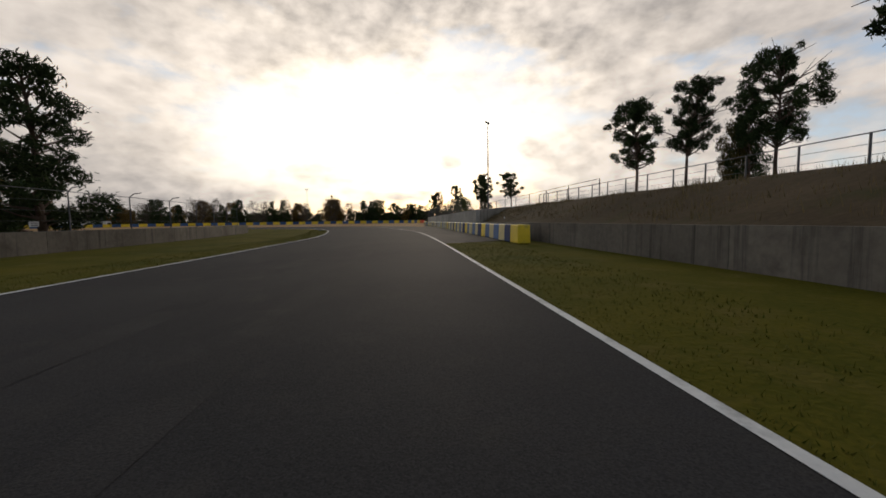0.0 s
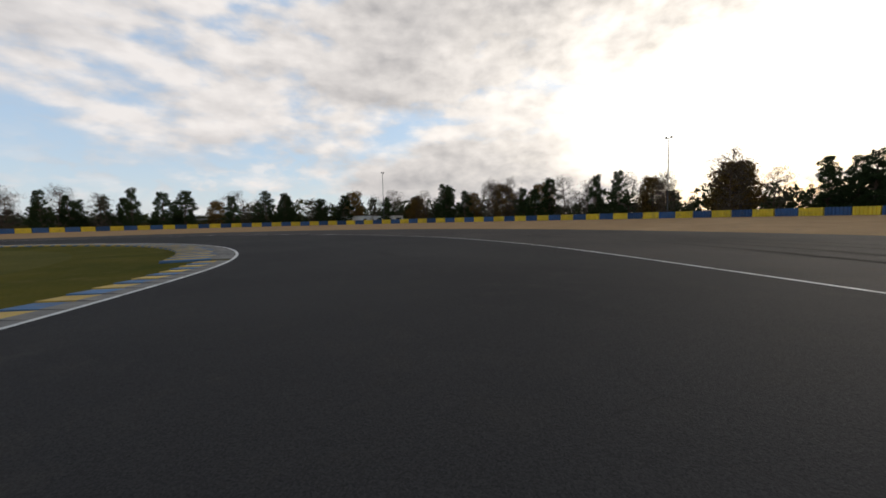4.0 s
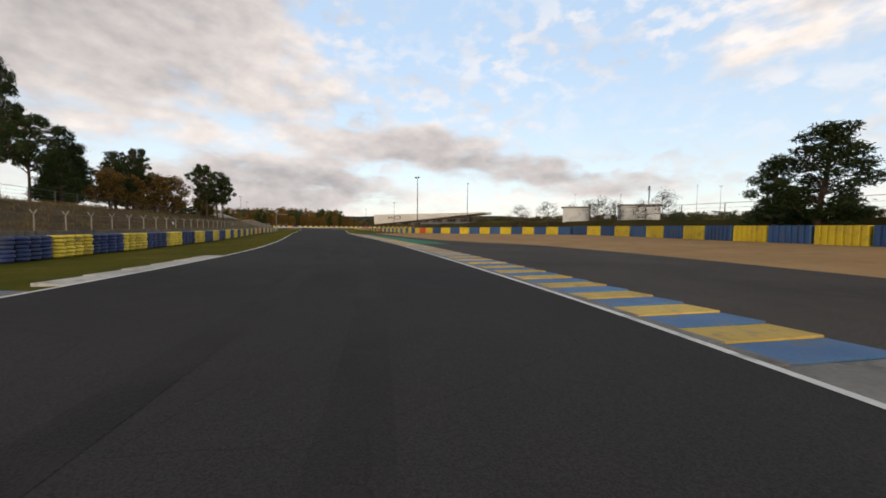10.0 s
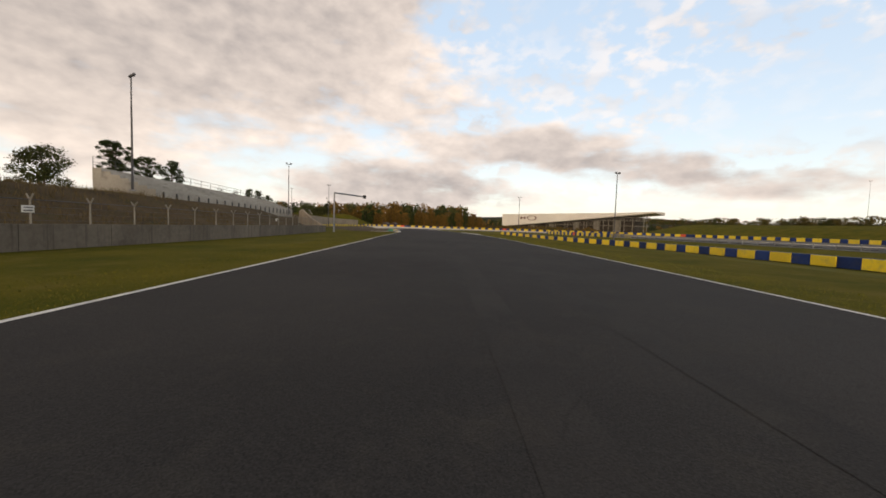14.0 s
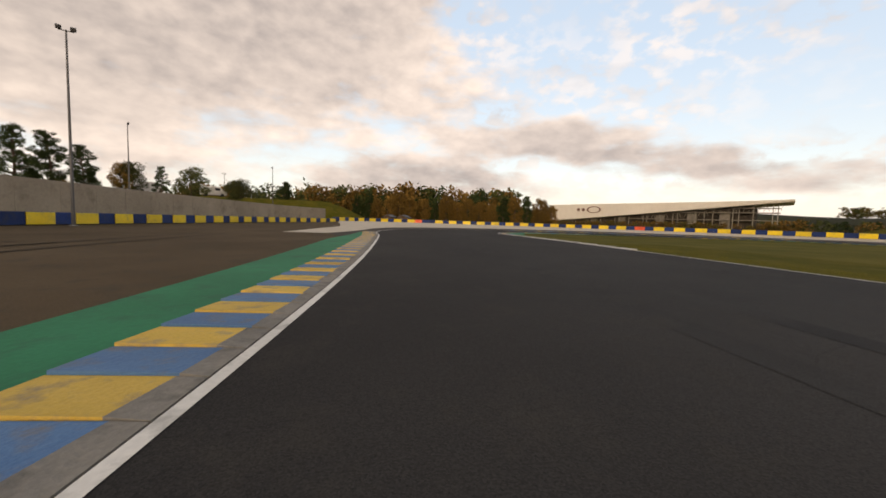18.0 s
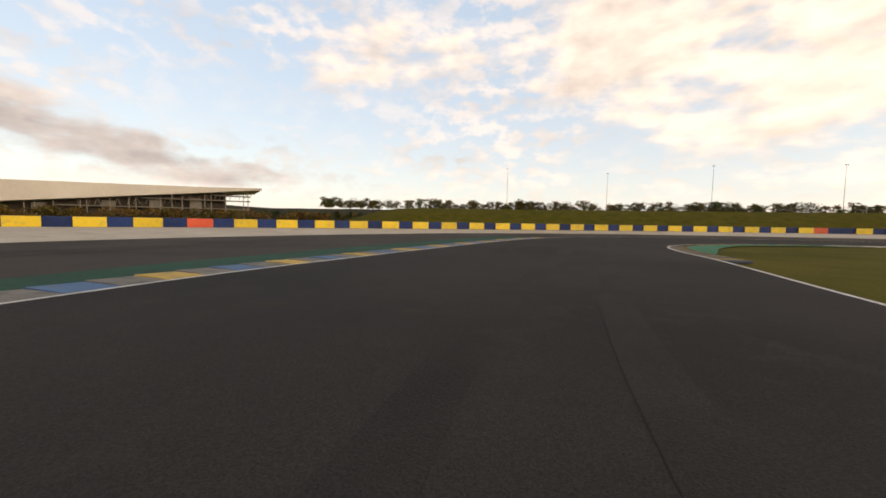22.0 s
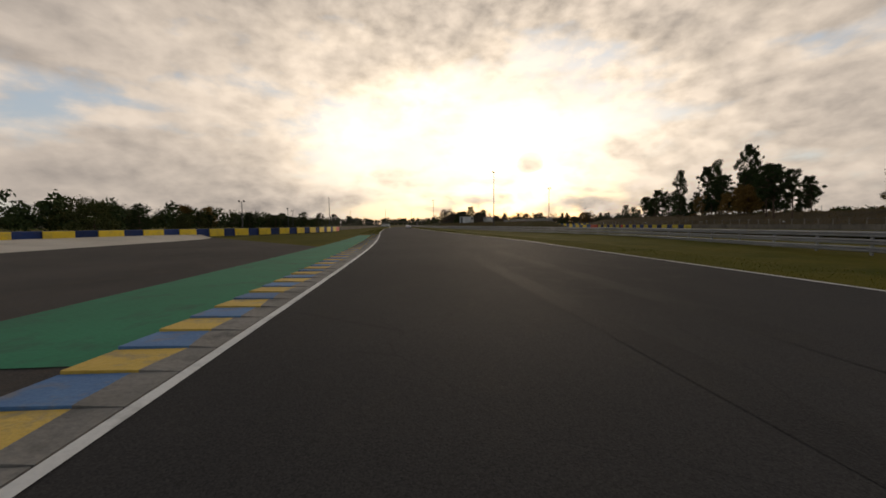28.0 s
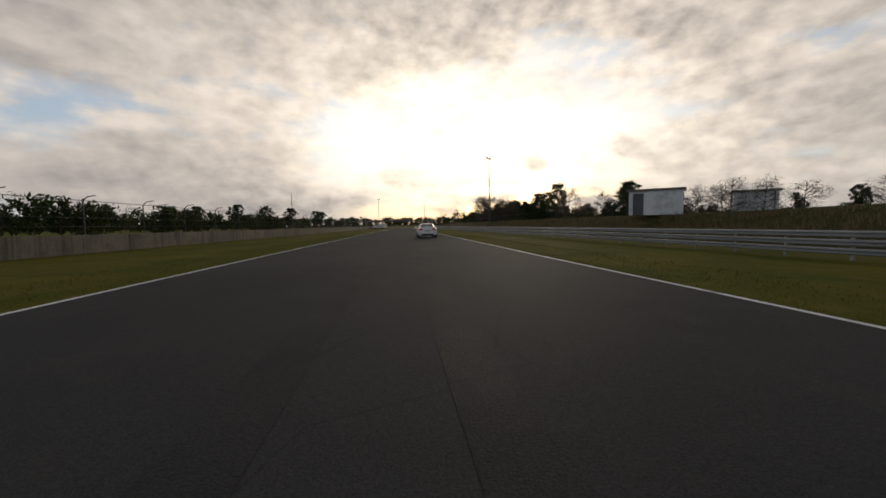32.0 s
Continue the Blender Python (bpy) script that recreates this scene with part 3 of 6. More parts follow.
OUTER = curve([(122, -5.3), (134, 1), (141, 14), (144, 32), (143, 55), (137, 80), (126, 100), (109, 116), (90, 123.4), (70, 124.2), (50, 122.6), (31, 119), (14, 115.8), (0, 114.6), (-12, 115.6), (-23, 114.6), (-34, 109), (-45, 101), (-57, 97.8), (-68, 95.8), (-79.5, 93.2)], 1.5)
tagged(zipper("gravel_bed", GRAVEL_IN, between(OUTER, (122, -5.3), (-50, 99.2)), 0.0, "gravel", za=0.01, zb=lambda p: 0.55 if p.x > -20 or p.y < 90 else max(0.0, 0.55 - 0.014 * (-20 - p.x))), "raked orange-brown gravel bed outside the bend", "gravel", kind="structure")
tagged(zipper("runoff_bend", between(RIGHT, (44, -1), (-52, 88)), GRAVEL_IN, 0.008, "runoff", zb=0.012), "dark asphalt run-off beside the track", "run-off", kind="structure")
ENTRY = curve([(22, -5.9), (50, -5.6), (78, -5.2), (122, -5)], 1.5)
tagged(zipper("runoff_entry", between(RIGHT, (20, -2), (82, 11)), ENTRY, 0.006, "runoff"), "dark asphalt strip before the retaining wall", "run-off", kind="structure")

# pale run-off round the double right-hander
FINAL = curve([(-143, 45), (-165, 36.5), (-189, 27), (-215, 20), (-245, 15), (-268, 16.4), (-280, 22), (-284.4, 32), (-284.6, 48), (-281, 66), (-273, 85), (-258, 107), (-238, 125.6), (-212, 139.5), (-185, 146.6), (-155, 149.4), (-130, 149), (-112, 146.6), (-94, 148)], 1.0)
PALE_IN = curve([(-206.3, 42.3), (-214.7, 41.4), (-225, 39.3), (-233.4, 39.2), (-239, 40.8), (-245, 44.4), (-252, 51.6), (-258, 61), (-261.4, 72), (-260, 88), (-253.4, 106), (-236, 122.4), (-207, 130.8), (-189, 135), (-150, 142), (-137, 144.4), (-131, 147.6)], 1.0)
WEDGE = curve([(-205.5, 39.1), (-211.9, 37.4), (-218.1, 35.6), (-229.7, 32.4), (-241.6, 27), (-254, 21), (-264, 16.6)], 1.0)
PALE_OUT = WEDGE + between(FINAL, (-266, 16.2), (-131, 149))


def pale_rise(p):
    return 0.45 if p.y > 60 else float(np.interp(p.x, (-264, -232), (0.45, 0.012)))


tagged(zipper("pale_runoff", PALE_IN, PALE_OUT, 0.0, "sand", za=0.012, zb=pale_rise), "pale beige concrete run-off strip along the barrier", "run-off", kind="structure")
tagged(zipper("runoff_final", between(LEFT, (-196, 50), (-152, 124.4)), PALE_IN, 0.008, "runoff"), "dark asphalt run-off outside the double bend", "run-off", kind="structure")
tagged(zipper("runoff_braking", between(LEFT, (-146, 62.8), (-205, 47)), curve([(-146, 54), (-156, 48.5), (-166, 42), (-180, 38), (-197, 36), (-206, 37)], 1.0), 0.007, "scuffed"), "worn brown asphalt beside the braking zone", "run-off", kind="structure")

tagged(zipper("runoff_outer", between(FINAL, (-186, 28), (-264, 16.2)), curve([(-180, 37.6), (-192, 36.4), (-199, 37.2), (-205.4, 39)], 1.0) + WEDGE, 0.0, "scuffed", za=0.02, zb=lambda p: pale_rise(p) - 0.006), "brown scuffed asphalt before the barrier", "run-off", kind="structure")

# edge lines
for line in (LEFT, RIGHT):
    tagged(strip("edge_line", line, -0.055, 0.055, 0.026, "white line"), "white painted line along the edge of the track", "road marking", kind="structure")

# painted green aprons behind the kerbs
for line, a, b, d0, d1 in ((LEFT, (-153, 61.2), (-200, 48.4), (0.9, 0.9), (2.2, 2.7)), (LEFT, (-200, 48.4), (-213, 44), (0.9, 0.9), (2.7, 1.2)), (RIGHT, (-8, 94), (-40.8, 89.1), (-0.95, -0.95), (-4.0, -2.9)), 
                            (LEFT, (-240, 55), (-242.7, 96.5), (0.9, 0.9), (2.4, 4.4)), (LEFT, (-210, 112.6), (-188, 117), (0.9, 0.9), (3.6, 1.6)), (LEFT, (-166, 121), (-124, 132), (0.9, 0.9), (3.4, 2.4))):
    tagged(strip("green_apron", between(line, a, b), d0, d1, 0.017, "green worn" if a[0] in (-240, -210) else "green"), "worn green painted apron behind the kerb", "painted apron", kind="structure")
for a, b, inner in (((-217.2, 55.9), (-232, 72), [(-217.4, 57.4), (-219.2, 57.5), (-221, 57.4), (-223.4, 57.6), (-225.7, 58.6), (-227.4, 61), (-228.8, 65), (-230.6, 72)]), ((-233.3, 82.4), (-223.6, 99.2), [(-232.5, 82.2), (-232.0, 85), (-231.6, 87.6), (-230.8, 90.4), (-229.6, 93.2), (-227.2, 95.4), (-224.2, 97.0), (-221.6, 97.9)])):
    tagged(zipper("green_apron", shifted(between(RIGHT, a, b), -0.85), curve(inner, 0.7), 0.017, "green"), "worn green painted apron inside the kerb", "painted apron", kind="structure")
tagged(strip("painted_bar", [Vector((-221.9, 99.3, 0)), Vector((-221.4, 97.7, 0))], -0.16, 0.16, 0.024, "white line"), "white painted bar at the end of the apron", "road marking", kind="structure")
tagged(strip("white_patch", between(LEFT, (-147.5, 62.5), (-149.5, 62.1)), 0.2, 5.5, 0.012, "sand"), "pale concrete access strip across the grass", "pavement", kind="structure")


# ---- rubber on the track: two worn wheel lines and short skid marks ----
def centre(a, b, f):
    """Line between the two edges, a share f of the way from the left one."""
    A = between(LEFT, a, b)
    out = []
    for p in A:
        q = RIGHT[nearest(RIGHT, (p.x, p.y))]
        out.append(p.lerp(q, f))
    return out


def eased(line, turns=6):
    for _ in range(turns):
        line = [line[0]] + [(line[i - 1] + line[i] * 2 + line[i + 1]) / 4 for i in range(1, len(line) - 1)] + [line[-1]]
    return line


for a, b, f in (((-60, 7.2), (76, 21), 0.52), ((80, 26), (22, 86), 0.38), ((20, 86.2), (-122, 66.8), 0.55), ((-124, 66.5), (-222, 42.6), 0.42), ((-224, 42.8), (-240, 103), 0.6), ((-236, 106.5), (160, 196), 0.5)):
    line = eased(centre(a, b, f), 14)
    for d in (-0.8, 0.8):
        tagged(strip("rubber_line", line, (d - 0.22, d - 0.28), (d + 0.22, d + 0.26), 0.0235, "rubbered"), "dark worn rubber line along the track", "road marking", kind="structure")
skid = random.Random(5)
for pts in (((-150, 56), (-166, 49), (-182, 43.6), (-200, 38)), ((-152, 52), (-168, 46), (-190, 39.5)), ((70, 7), (86, 11), (98, 22), (106, 40)), ((60, 0.5), (78, 3), (94, 12), (104, 27)), ((-228, 44), (-244, 50), (-252, 64), (-254, 80)),
            ((-247, 92), (-246, 104), (-236, 114), (-220, 119)), ((92, 80), (74, 89), (54, 95))):
    line = curve(pts, 1.0)
    for d in (-0.7, 0.75):
        k = skid.uniform(-0.2, 0.2)
        tagged(strip("skid_mark", line, (d + k - 0.1, d - 0.08), (d + k + 0.1, d + 0.08), 0.0215, "skid"), "dark curved skid mark on the asphalt", "road marking", kind="structure")

# ---- kerbs: one stone after another, blue and yellow, or worn grey ----
def kerb(line, a, b, side, width, colours, piece=1.4, bare=0.28):
    """side: +1 to the left of the edge line, -1 to the right."""
    pts = between(line, a, b)
    root = empty("kerb", Matrix.Translation(pts[len(pts) // 2]))
    tagged(root, "low striped kerb along the edge of the track", "kerb", group="kerbs", kind="structure")
    root["kind"] = "structure"
    n = max(1, round((len(pts) - 1) * 0.7 / piece))
    nrm = sides(pts)
    inv = root.matrix_world.inverted()
    for k in range(n):
        i0, i1 = k * (len(pts) - 1) / n, (k + 1) * (len(pts) - 1) / n
        c = []
        for f in (i0 + 0.012, i1 - 0.012):
            i = min(int(f), len(pts) - 2)
            p, q = pts[i].lerp(pts[i + 1], f - i), nrm[i].lerp(nrm[i + 1], f - i)
            c += [inv @ (p + q * side * 0.08), inv @ (p + q * side * (0.08 + width * (bare + bare * 0.5 * random.random()))), inv @ (p + q * side * (0.08 + width))]
        hs = (0.022, 0.045, 0.062, 0.022, 0.03, 0.036)
        vs = [(v.x, v.y, h) for v, h in zip(c, hs)] + [(v.x, v.y, -0.02) for v in c]
        fs = [(0, 1, 4, 3), (1, 2, 5, 4), (6, 0, 3, 9), (2, 8, 11, 5), (6, 7, 1, 0), (7, 8, 2, 1), (9, 3, 4, 10), (10, 4, 5, 11)]
        if side < 0:
            fs = [f[::-1] for f in fs]
        stone = raw("kerb_stone", vs, fs, colours[k % len(colours)], root)
        if colours is BY or colours is WORN:
            stone.data.materials.append(M["kerb worn"])
            for f in (0, 2, 4, 6):
                stone.data.polygons[f].material_index = 1
    return root


BY, WORN = ("kerb blue", "kerb yellow"), ("kerb grey", "kerb blue", "kerb grey", "kerb yellow")
kerb(LEFT, (60, 12.3), (84, 32), 1, 0.9, BY, 0.62)
kerb(LEFT, (84.2, 32.6), (76, 64.5), 1, 2.1, BY, 0.62)
kerb(LEFT, (75.5, 65), (36, 83.2), 1, 0.9, BY, 0.62)
kerb(LEFT, (35.4, 83.4), (11, 86.8), 1, 0.8, BY, 0.62)
kerb(LEFT, (10, 86.9), (2, 86.9), 1, 0.6, ("kerb grey",), 1.2)
kerb(RIGHT, (21, 95.4), (15.4, 95.6), -1, 1.4, ("kerb worn",), 1.1)
kerb(RIGHT, (15.4, 95.6), (-38.6, 89.5), -1, 1.4, BY, 0.62, 0.06)
tagged(strip("kerb_ramp", between(RIGHT, (-38.8, 89.5), (-49.3, 87.7)), (-0.08, -0.08), (-1.0, -0.12), 0.03, "kerb grey"), "smooth pale concrete ramp at the end of the kerb", "kerb", kind="structure")
kerb(LEFT, (-149, 62.2), (-153, 61.2), 1, 0.8, ("kerb grey",), 2.0)
kerb(LEFT, (-153.6, 61), (-213, 44), 1, 1.1, BY, 0.62, 0.16)
kerb(RIGHT, (-200, 62), (-214.6, 56.8), -1, 0.45, ("kerb grey",), 2.0)
kerb(RIGHT, (-215.4, 56.5), (-231.2, 66), -1, 0.8, ("kerb worn", "kerb worn", "kerb grey", "kerb worn", "kerb worn", "kerb blue", "kerb worn", "kerb yellow"), 0.62)
kerb(LEFT, (-240, 55), (-242.7, 96.5), 1, 1.0, ("kerb worn", "kerb blue", "kerb worn", "kerb yellow"), 0.8)
kerb(RIGHT, (-232.8, 79), (-224.2, 99), -1, 0.8, ("kerb dull blue", "kerb dull yellow"), 0.7, 0.12)
kerb(RIGHT, (-223.6, 99.3), (-203, 104.4), -1, 0.5, ("kerb grey",), 1.2)
kerb(LEFT, (-212, 112.4), (-188, 117), 1, 1.0, ("kerb worn", "kerb worn", "kerb worn", "kerb grey", "kerb worn", "kerb yellow"), 0.8)
kerb(LEFT, (-168, 120.9), (-121, 133), 1, 0.9, BY, 0.62)
kerb(RIGHT, (-167, 71.8), (-150, 76), -1, 0.5, ("white line",), 2.4)


# ---- barrier blocks ----
def block_mesh(name, size, material, ribs=0):
    """A moulded block; with ribs, upright grooves run down both long faces."""
    bm = bmesh.new()
    if not ribs:
        box(bm, size, (0, 0, size[2] / 2), 0.05)
        for v in bm.verts:
            v.co.y *= 1.0 - 0.10 * v.co.z / size[2]
    else:
        w, d, h = size
        line = []
        for k in range(ribs):
            a, b = -w / 2 + k * w / ribs, -w / 2 + (k + 1) * w / ribs
            line += [(a + 0.02, d / 2 - 0.07), (a + 0.06, d / 2), (b - 0.06, d / 2), (b - 0.02, d / 2 - 0.07)]
        line += [(-x, -y) for x, y in line]
        lo, hi = [bm.verts.new((x, y, 0)) for x, y in line], [bm.verts.new((x * 0.99, y * 0.97, h)) for x, y in line]
        n = len(line)
        for i in range(n):
            bm.faces.new((lo[(i + 1) % n], lo[i], hi[i], hi[(i + 1) % n]))
        bm.faces.new(hi[::-1])
        bmesh.ops.recalc_face_normals(bm, faces=bm.faces)
    me = bpy.data.meshes.new(name)
    bm.to_mesh(me)
    bm.free()
    me.materials.append(M[material])
    return me


def tyre_mesh(name, wide, material, high=6):
    """One stack of painted tyres, turned as a single waisted column."""
    r, h, seg = wide / 2, 0.132, 14
    vs, fs = [], []
    prof = [(rr, k * h + z) for k in range(high) for rr, z in ((0.80, 0.0), (0.95, 0.022), (1.0, 0.066), (0.95, 0.11))] + [(0.80, high * h), (0.55, high * h), (0.5, high * h - 0.12)]
    for rr, z in prof:
        dx, dy = 0.02 * math.sin(int(z / h) * 3.3), 0.02 * math.cos(int(z / h) * 2.1)
        for i in range(seg):
            a = i * math.tau / seg
            vs.append((dx + r * rr * math.cos(a), dy + r * rr * math.sin(a), z))
    for j in range(len(prof) - 1):
        for i in range(seg):
            fs.append((j * seg + i, j * seg + (i + 1) % seg, (j + 1) * seg + (i + 1) % seg, (j + 1) * seg + i))
    me = bpy.data.meshes.new(name)
    me.from_pydata(vs, [], fs)
    me.polygons.foreach_set("use_smooth", [True] * len(fs))
    me.materials.append(M[material])
    return me


PLACED = {}


def barrier(line, pieces, label, z0=-0.02, group="track barriers", jitter=0.03, start=0.0):
    """Pieces (mesh, length) set end to end along a line, in turn."""
    root = empty("barrier", Matrix.Translation(line[len(line) // 2]))
    tagged(root, label, "barrier", group=group)
    inv = root.matrix_world.inverted()
    lens = [0.0]
    for a, b in zip(line, line[1:]):
        lens.append(lens[-1] + (b - a).length)

    def at(s):
        i = min(max(int(np.searchsorted(lens, s)) - 1, 0), len(line) - 2)
        return line[i].lerp(line[i + 1], (s - lens[i]) / max(lens[i + 1] - lens[i], 1e-6))
    s, k = start, 0
    while True:
        item = pieces(k, s) if callable(pieces) else pieces[k % len(pieces)]
        me, ln, nm = item
        if s + ln > lens[-1]:
            break
        p, q = at(s + 0.02), at(s + ln - 0.02)
        ob = new(nm, me)
        ob.parent = root
        z = z0(s / lens[-1]) if callable(z0) else z0
        mid, v = (p + q) / 2, q - p
        PLACED[ob.name] = ob.matrix_local = inv @ Matrix.Translation((mid.x + random.uniform(-jitter, jitter), mid.y + random.uniform(-jitter, jitter), z)) @ Matrix.Rotation(math.atan2(v.y, v.x) + random.uniform(-0.02, 0.02), 4, "Z")
        s, k = s + ln, k + 1
    return root


BLUE = block_mesh("blue block", (1.36, 0.7, 0.95), "block blue")
YELLOW = block_mesh("yellow block", (1.36, 0.7, 0.95), "block yellow")
RED = block_mesh("red block", (1.36, 0.7, 0.95), "block red")
TY_BLUE, TY_YELLOW, TY_RED = (tyre_mesh("tyres", 0.53, m) for m in ("tyre blue", "tyre yellow", "block red"))
SL_BLUE, SL_YELLOW, SL_RED = (block_mesh("slatted block", (2.2, 0.6, 1.0), m, 7) for m in ("block pale blue", "block yellow", "block red"))
LO_BLUE = block_mesh("long block", (1.95, 0.7, 0.9), "block blue")


def plated():
    """A blue block with a yellow plate standing proud on its face towards the track."""
    bm = bmesh.new()
    box(bm, (2.1, 0.1, 0.84), (0, 0, 0.46), 0.03)
    me = bpy.data.meshes.new("plate")
    bm.to_mesh(me)
    bm.free()
    return me


PLATE = plated()
PLATE.materials.append(M["block yellow"])
PLATE_RED = PLATE.copy()
PLATE_RED.materials[0] = M["block red"]


def at_share(line, u):
    p = line[round(u * (len(line) - 1))]
    return p.x, p.y


def plate_row(line, label, side, z0, reds=(), period=3.9):
    """A blue block barrier whose every other block carries a plate."""
    root = barrier(line, [(LO_BLUE, 1.95, "blue_block")], label, z0)
    kids = sorted(root.children, key=lambda o: o.name)
    redset = [min(range(len(kids)), key=lambda i: ((root.matrix_world @ PLACED[kids[i].name]).translation.xy - Vector(r)).length) for r in reds]
    for i, o in enumerate(kids):
        if i % 2 and i not in redset and i - 1 not in redset or i in redset:
            q = new("plate", PLATE_RED if i in redset else PLATE)
            q.parent = root
            q.matrix_local = PLACED[o.name] @ Matrix.Translation((0, side * 0.39, 0))
    return root


# along the retaining wall
ROW1 = curve([(19, -5.9), (50, -5.9), (80, -5.7), (119, -5.5)], 1.0)
PALE = block_mesh("pale block", (1.36, 0.7, 0.95), "block pale blue")
FADED = block_mesh("faded block", (1.36, 0.7, 0.95), "block faded")
barrier(ROW1, lambda k, s: (FADED if k % 6 in (2, 4) else YELLOW, 1.4, "yellow_block") if k % 2 == 0 else (BLUE if k % 6 == 1 else PALE, 1.4, "blue_block"), "pale blue and yellow block barrier before a concrete wall")
# round the gravel bed
SLATTED = between(OUTER, (122, -5.3), (-22, 115))
barrier(SLATTED, lambda k, s: (SL_RED, 2.24, "red_block") if k in (0, 100) else ((SL_YELLOW, 2.24, "yellow_block") if k % 2 else (SL_BLUE, 2.24, "blue_block")), "blue and yellow slatted block barrier behind the gravel bed", lambda u: 0.48)
WIDE_BLUE, WIDE_YELLOW, WIDE_RED = (block_mesh("wide block", (1.86, 0.7, 0.95), m) for m in ("block pale blue", "block yellow", "block red"))
barrier(between(OUTER, (-23, 114.6), (-79.5, 93.2)), lambda k, s: (WIDE_RED, 1.9, "red_block") if k in (14, 31) else ((WIDE_YELLOW, 1.9, "yellow_block") if k % 2 else (WIDE_BLUE, 1.9, "blue_block")), "blue and yellow block barrier behind the gravel bed", lambda u: 0.45 * max(0.0, 1 - u * 1.5))
# tyre wall on the left of the middle straight
TYRES = curve([(6, 81.6), (-13, 80.2), (-38, 76), (-60, 73), (-73.5, 70.6)], 1.0)
barrier(TYRES, lambda k, s: (TY_RED, 0.52, "red_tyre_bale") if 90 <= k < 93 else ((TY_YELLOW, 0.52, "yellow_tyre_bale") if k // 4 % 2 else (TY_BLUE, 0.52, "blue_tyre_bale")), "stacked painted tyre wall, blue and yellow", -0.01, start=1.0)
plate_row(ROW3, "blue block barrier with yellow plates in a grassy hollow", 1, lambda u: 0.01 + hollow(*at_share(ROW3, u)))
ROW4 = curve([(-207, 96.6), (-191, 99.8), (-178, 102), (-160, 106)], 1.0)
barrier(ROW4, lambda k, s: (RED, 1.4, "red_block") if k == 15 else ((YELLOW, 1.4, "yellow_block") if k % 2 else (BLUE, 1.4, "blue_block")), "blue and yellow block barrier beside the track exit")
plate_row(FINAL, "long blue block barrier with yellow plates", -1, lambda u: 0.4 if 0.3 < u < 0.85 else 0.05, reds=((-284, 31), (-273, 85), (-212, 139.5), (-94.5, 147.8)))


# ---- walls, banks ----
def walled(name, line, thick, z1, label, piece=2.4, z0=-0.05, material="stained wall"):
    """A concrete wall of cast panels with open joints."""
    root = empty(name, Matrix.Translation(line[0]))
    tagged(root, label, "wall", kind="structure")
    n = len(line)
    step = max(1, round(piece / ((line[1] - line[0]).length)))
    z1 = z1 if isinstance(z1, tuple) else (z1, z1)
    inv = root.matrix_world.inverted()
    for i in range(0, n - 1, step):
        seg = line[i:i + step + 1]
        if len(seg) < 2:
            break
        v = (seg[-1] - seg[0]).normalized() * 0.012
        seg = [inv @ (seg[0] + v)] + [inv @ p for p in seg[1:-1]] + [inv @ (seg[-1] - v)]
        h = [z1[0] + (z1[1] - z1[0]) * j / (n - 1) for j in (i, min(i + step, n - 1))]
        o = wall_along("panel", seg, thick, z0, (h[0] + random.uniform(-0.01, 0.01), h[1]), material, root)
    return root


WALL1 = curve([(24, -6.9), (50, -6.9), (80, -6.7), (121, -6.5)], 1.2)
walled("retaining_wall", between(WALL1, (38.4, -7), (121, -6.5)), -0.35, 2.25, "tall stained concrete retaining wall with a fence on top", 3.6)
walled("retaining_wall", [Vector((38.2, -6.95, 0)), Vector((41.2, -9.6, 0)), Vector((44.2, -12.3, 0))], -0.3, (2.25, 2.72), "wing of the concrete retaining wall running into the bank", 4.0)
walled("low_wall", curve([(-60, -7.6), (0, -7.6), (20, -7.3), (38, -6.9)], 1.2), -0.3, 1.0, "low stained concrete wall at the foot of a bank", 3.6, material="low wall")
FOOT1 = curve([(-60, -7.95), (0, -7.95), (33, -7.3), (36.4, -7.28), (60, -7.2), (121, -6.9), (150, -8)], 2)
mound("bank", [(FOOT1, 0.95), (shifted(FOOT1, -0.6), 1.1), (shifted(FOOT1, -3.5), 2.3), (shifted(FOOT1, -6), 2.75), (shifted(FOOT1, -60), 2.9), (shifted(FOOT1, -90), -0.1)], "earth", "earth bank with dry grass above the wall")
walled("low_wall", curve([(-60, 16.6), (0, 16.2), (30, 17), (52, 20.5)], 1.2), 0.3, 0.95, "low concrete wall beside the grass, backlit shade in its colour", 3.6, material="low wall")

# bank on the left of the middle straight, with its stepped terraces
FOOT2 = curve([(30, 72.5), (0, 75), (-38, 69.5), (-73, 63.5), (-104, 58.5), (-140, 50.5), (-163, 33.5), (-188, 23)], 2)
mound("bank", [(FOOT2, -0.06), (shifted(FOOT2, 3.5), 1.2), (shifted(FOOT2, 9), 3.0), (shifted(FOOT2, 14), 3.5), (shifted(FOOT2, 34), 3.7), (shifted(FOOT2, 42), -0.1)], "earth", "earth bank with dry grass beside the straight")
walled("low_wall", curve([(20, 76.5), (0, 77.2), (-38, 72.2), (-73, 66.2), (-104, 61.4), (-133, 55)], 1.2), 0.3, 0.85, "low concrete wall at the foot of a bank", 3.6, material="low wall")
walled("retaining_wall", curve([(-134, 54), (-140, 49.4), (-148, 43.9)], 1.2), 0.35, (1.0, 3.6), "rising end of a tan concrete wall", 3.6, material="tan wall")
walled("retaining_wall", curve([(-148.1, 43.8), (-163, 35.6), (-186, 25.6), (-205, 20.2), (-218, 17), (-245, 12.4), (-264, 13)], 1.2), 0.35, (3.6, 3.2), "tan weathered concrete wall behind the block barrier", 3.6, material="tan wall")

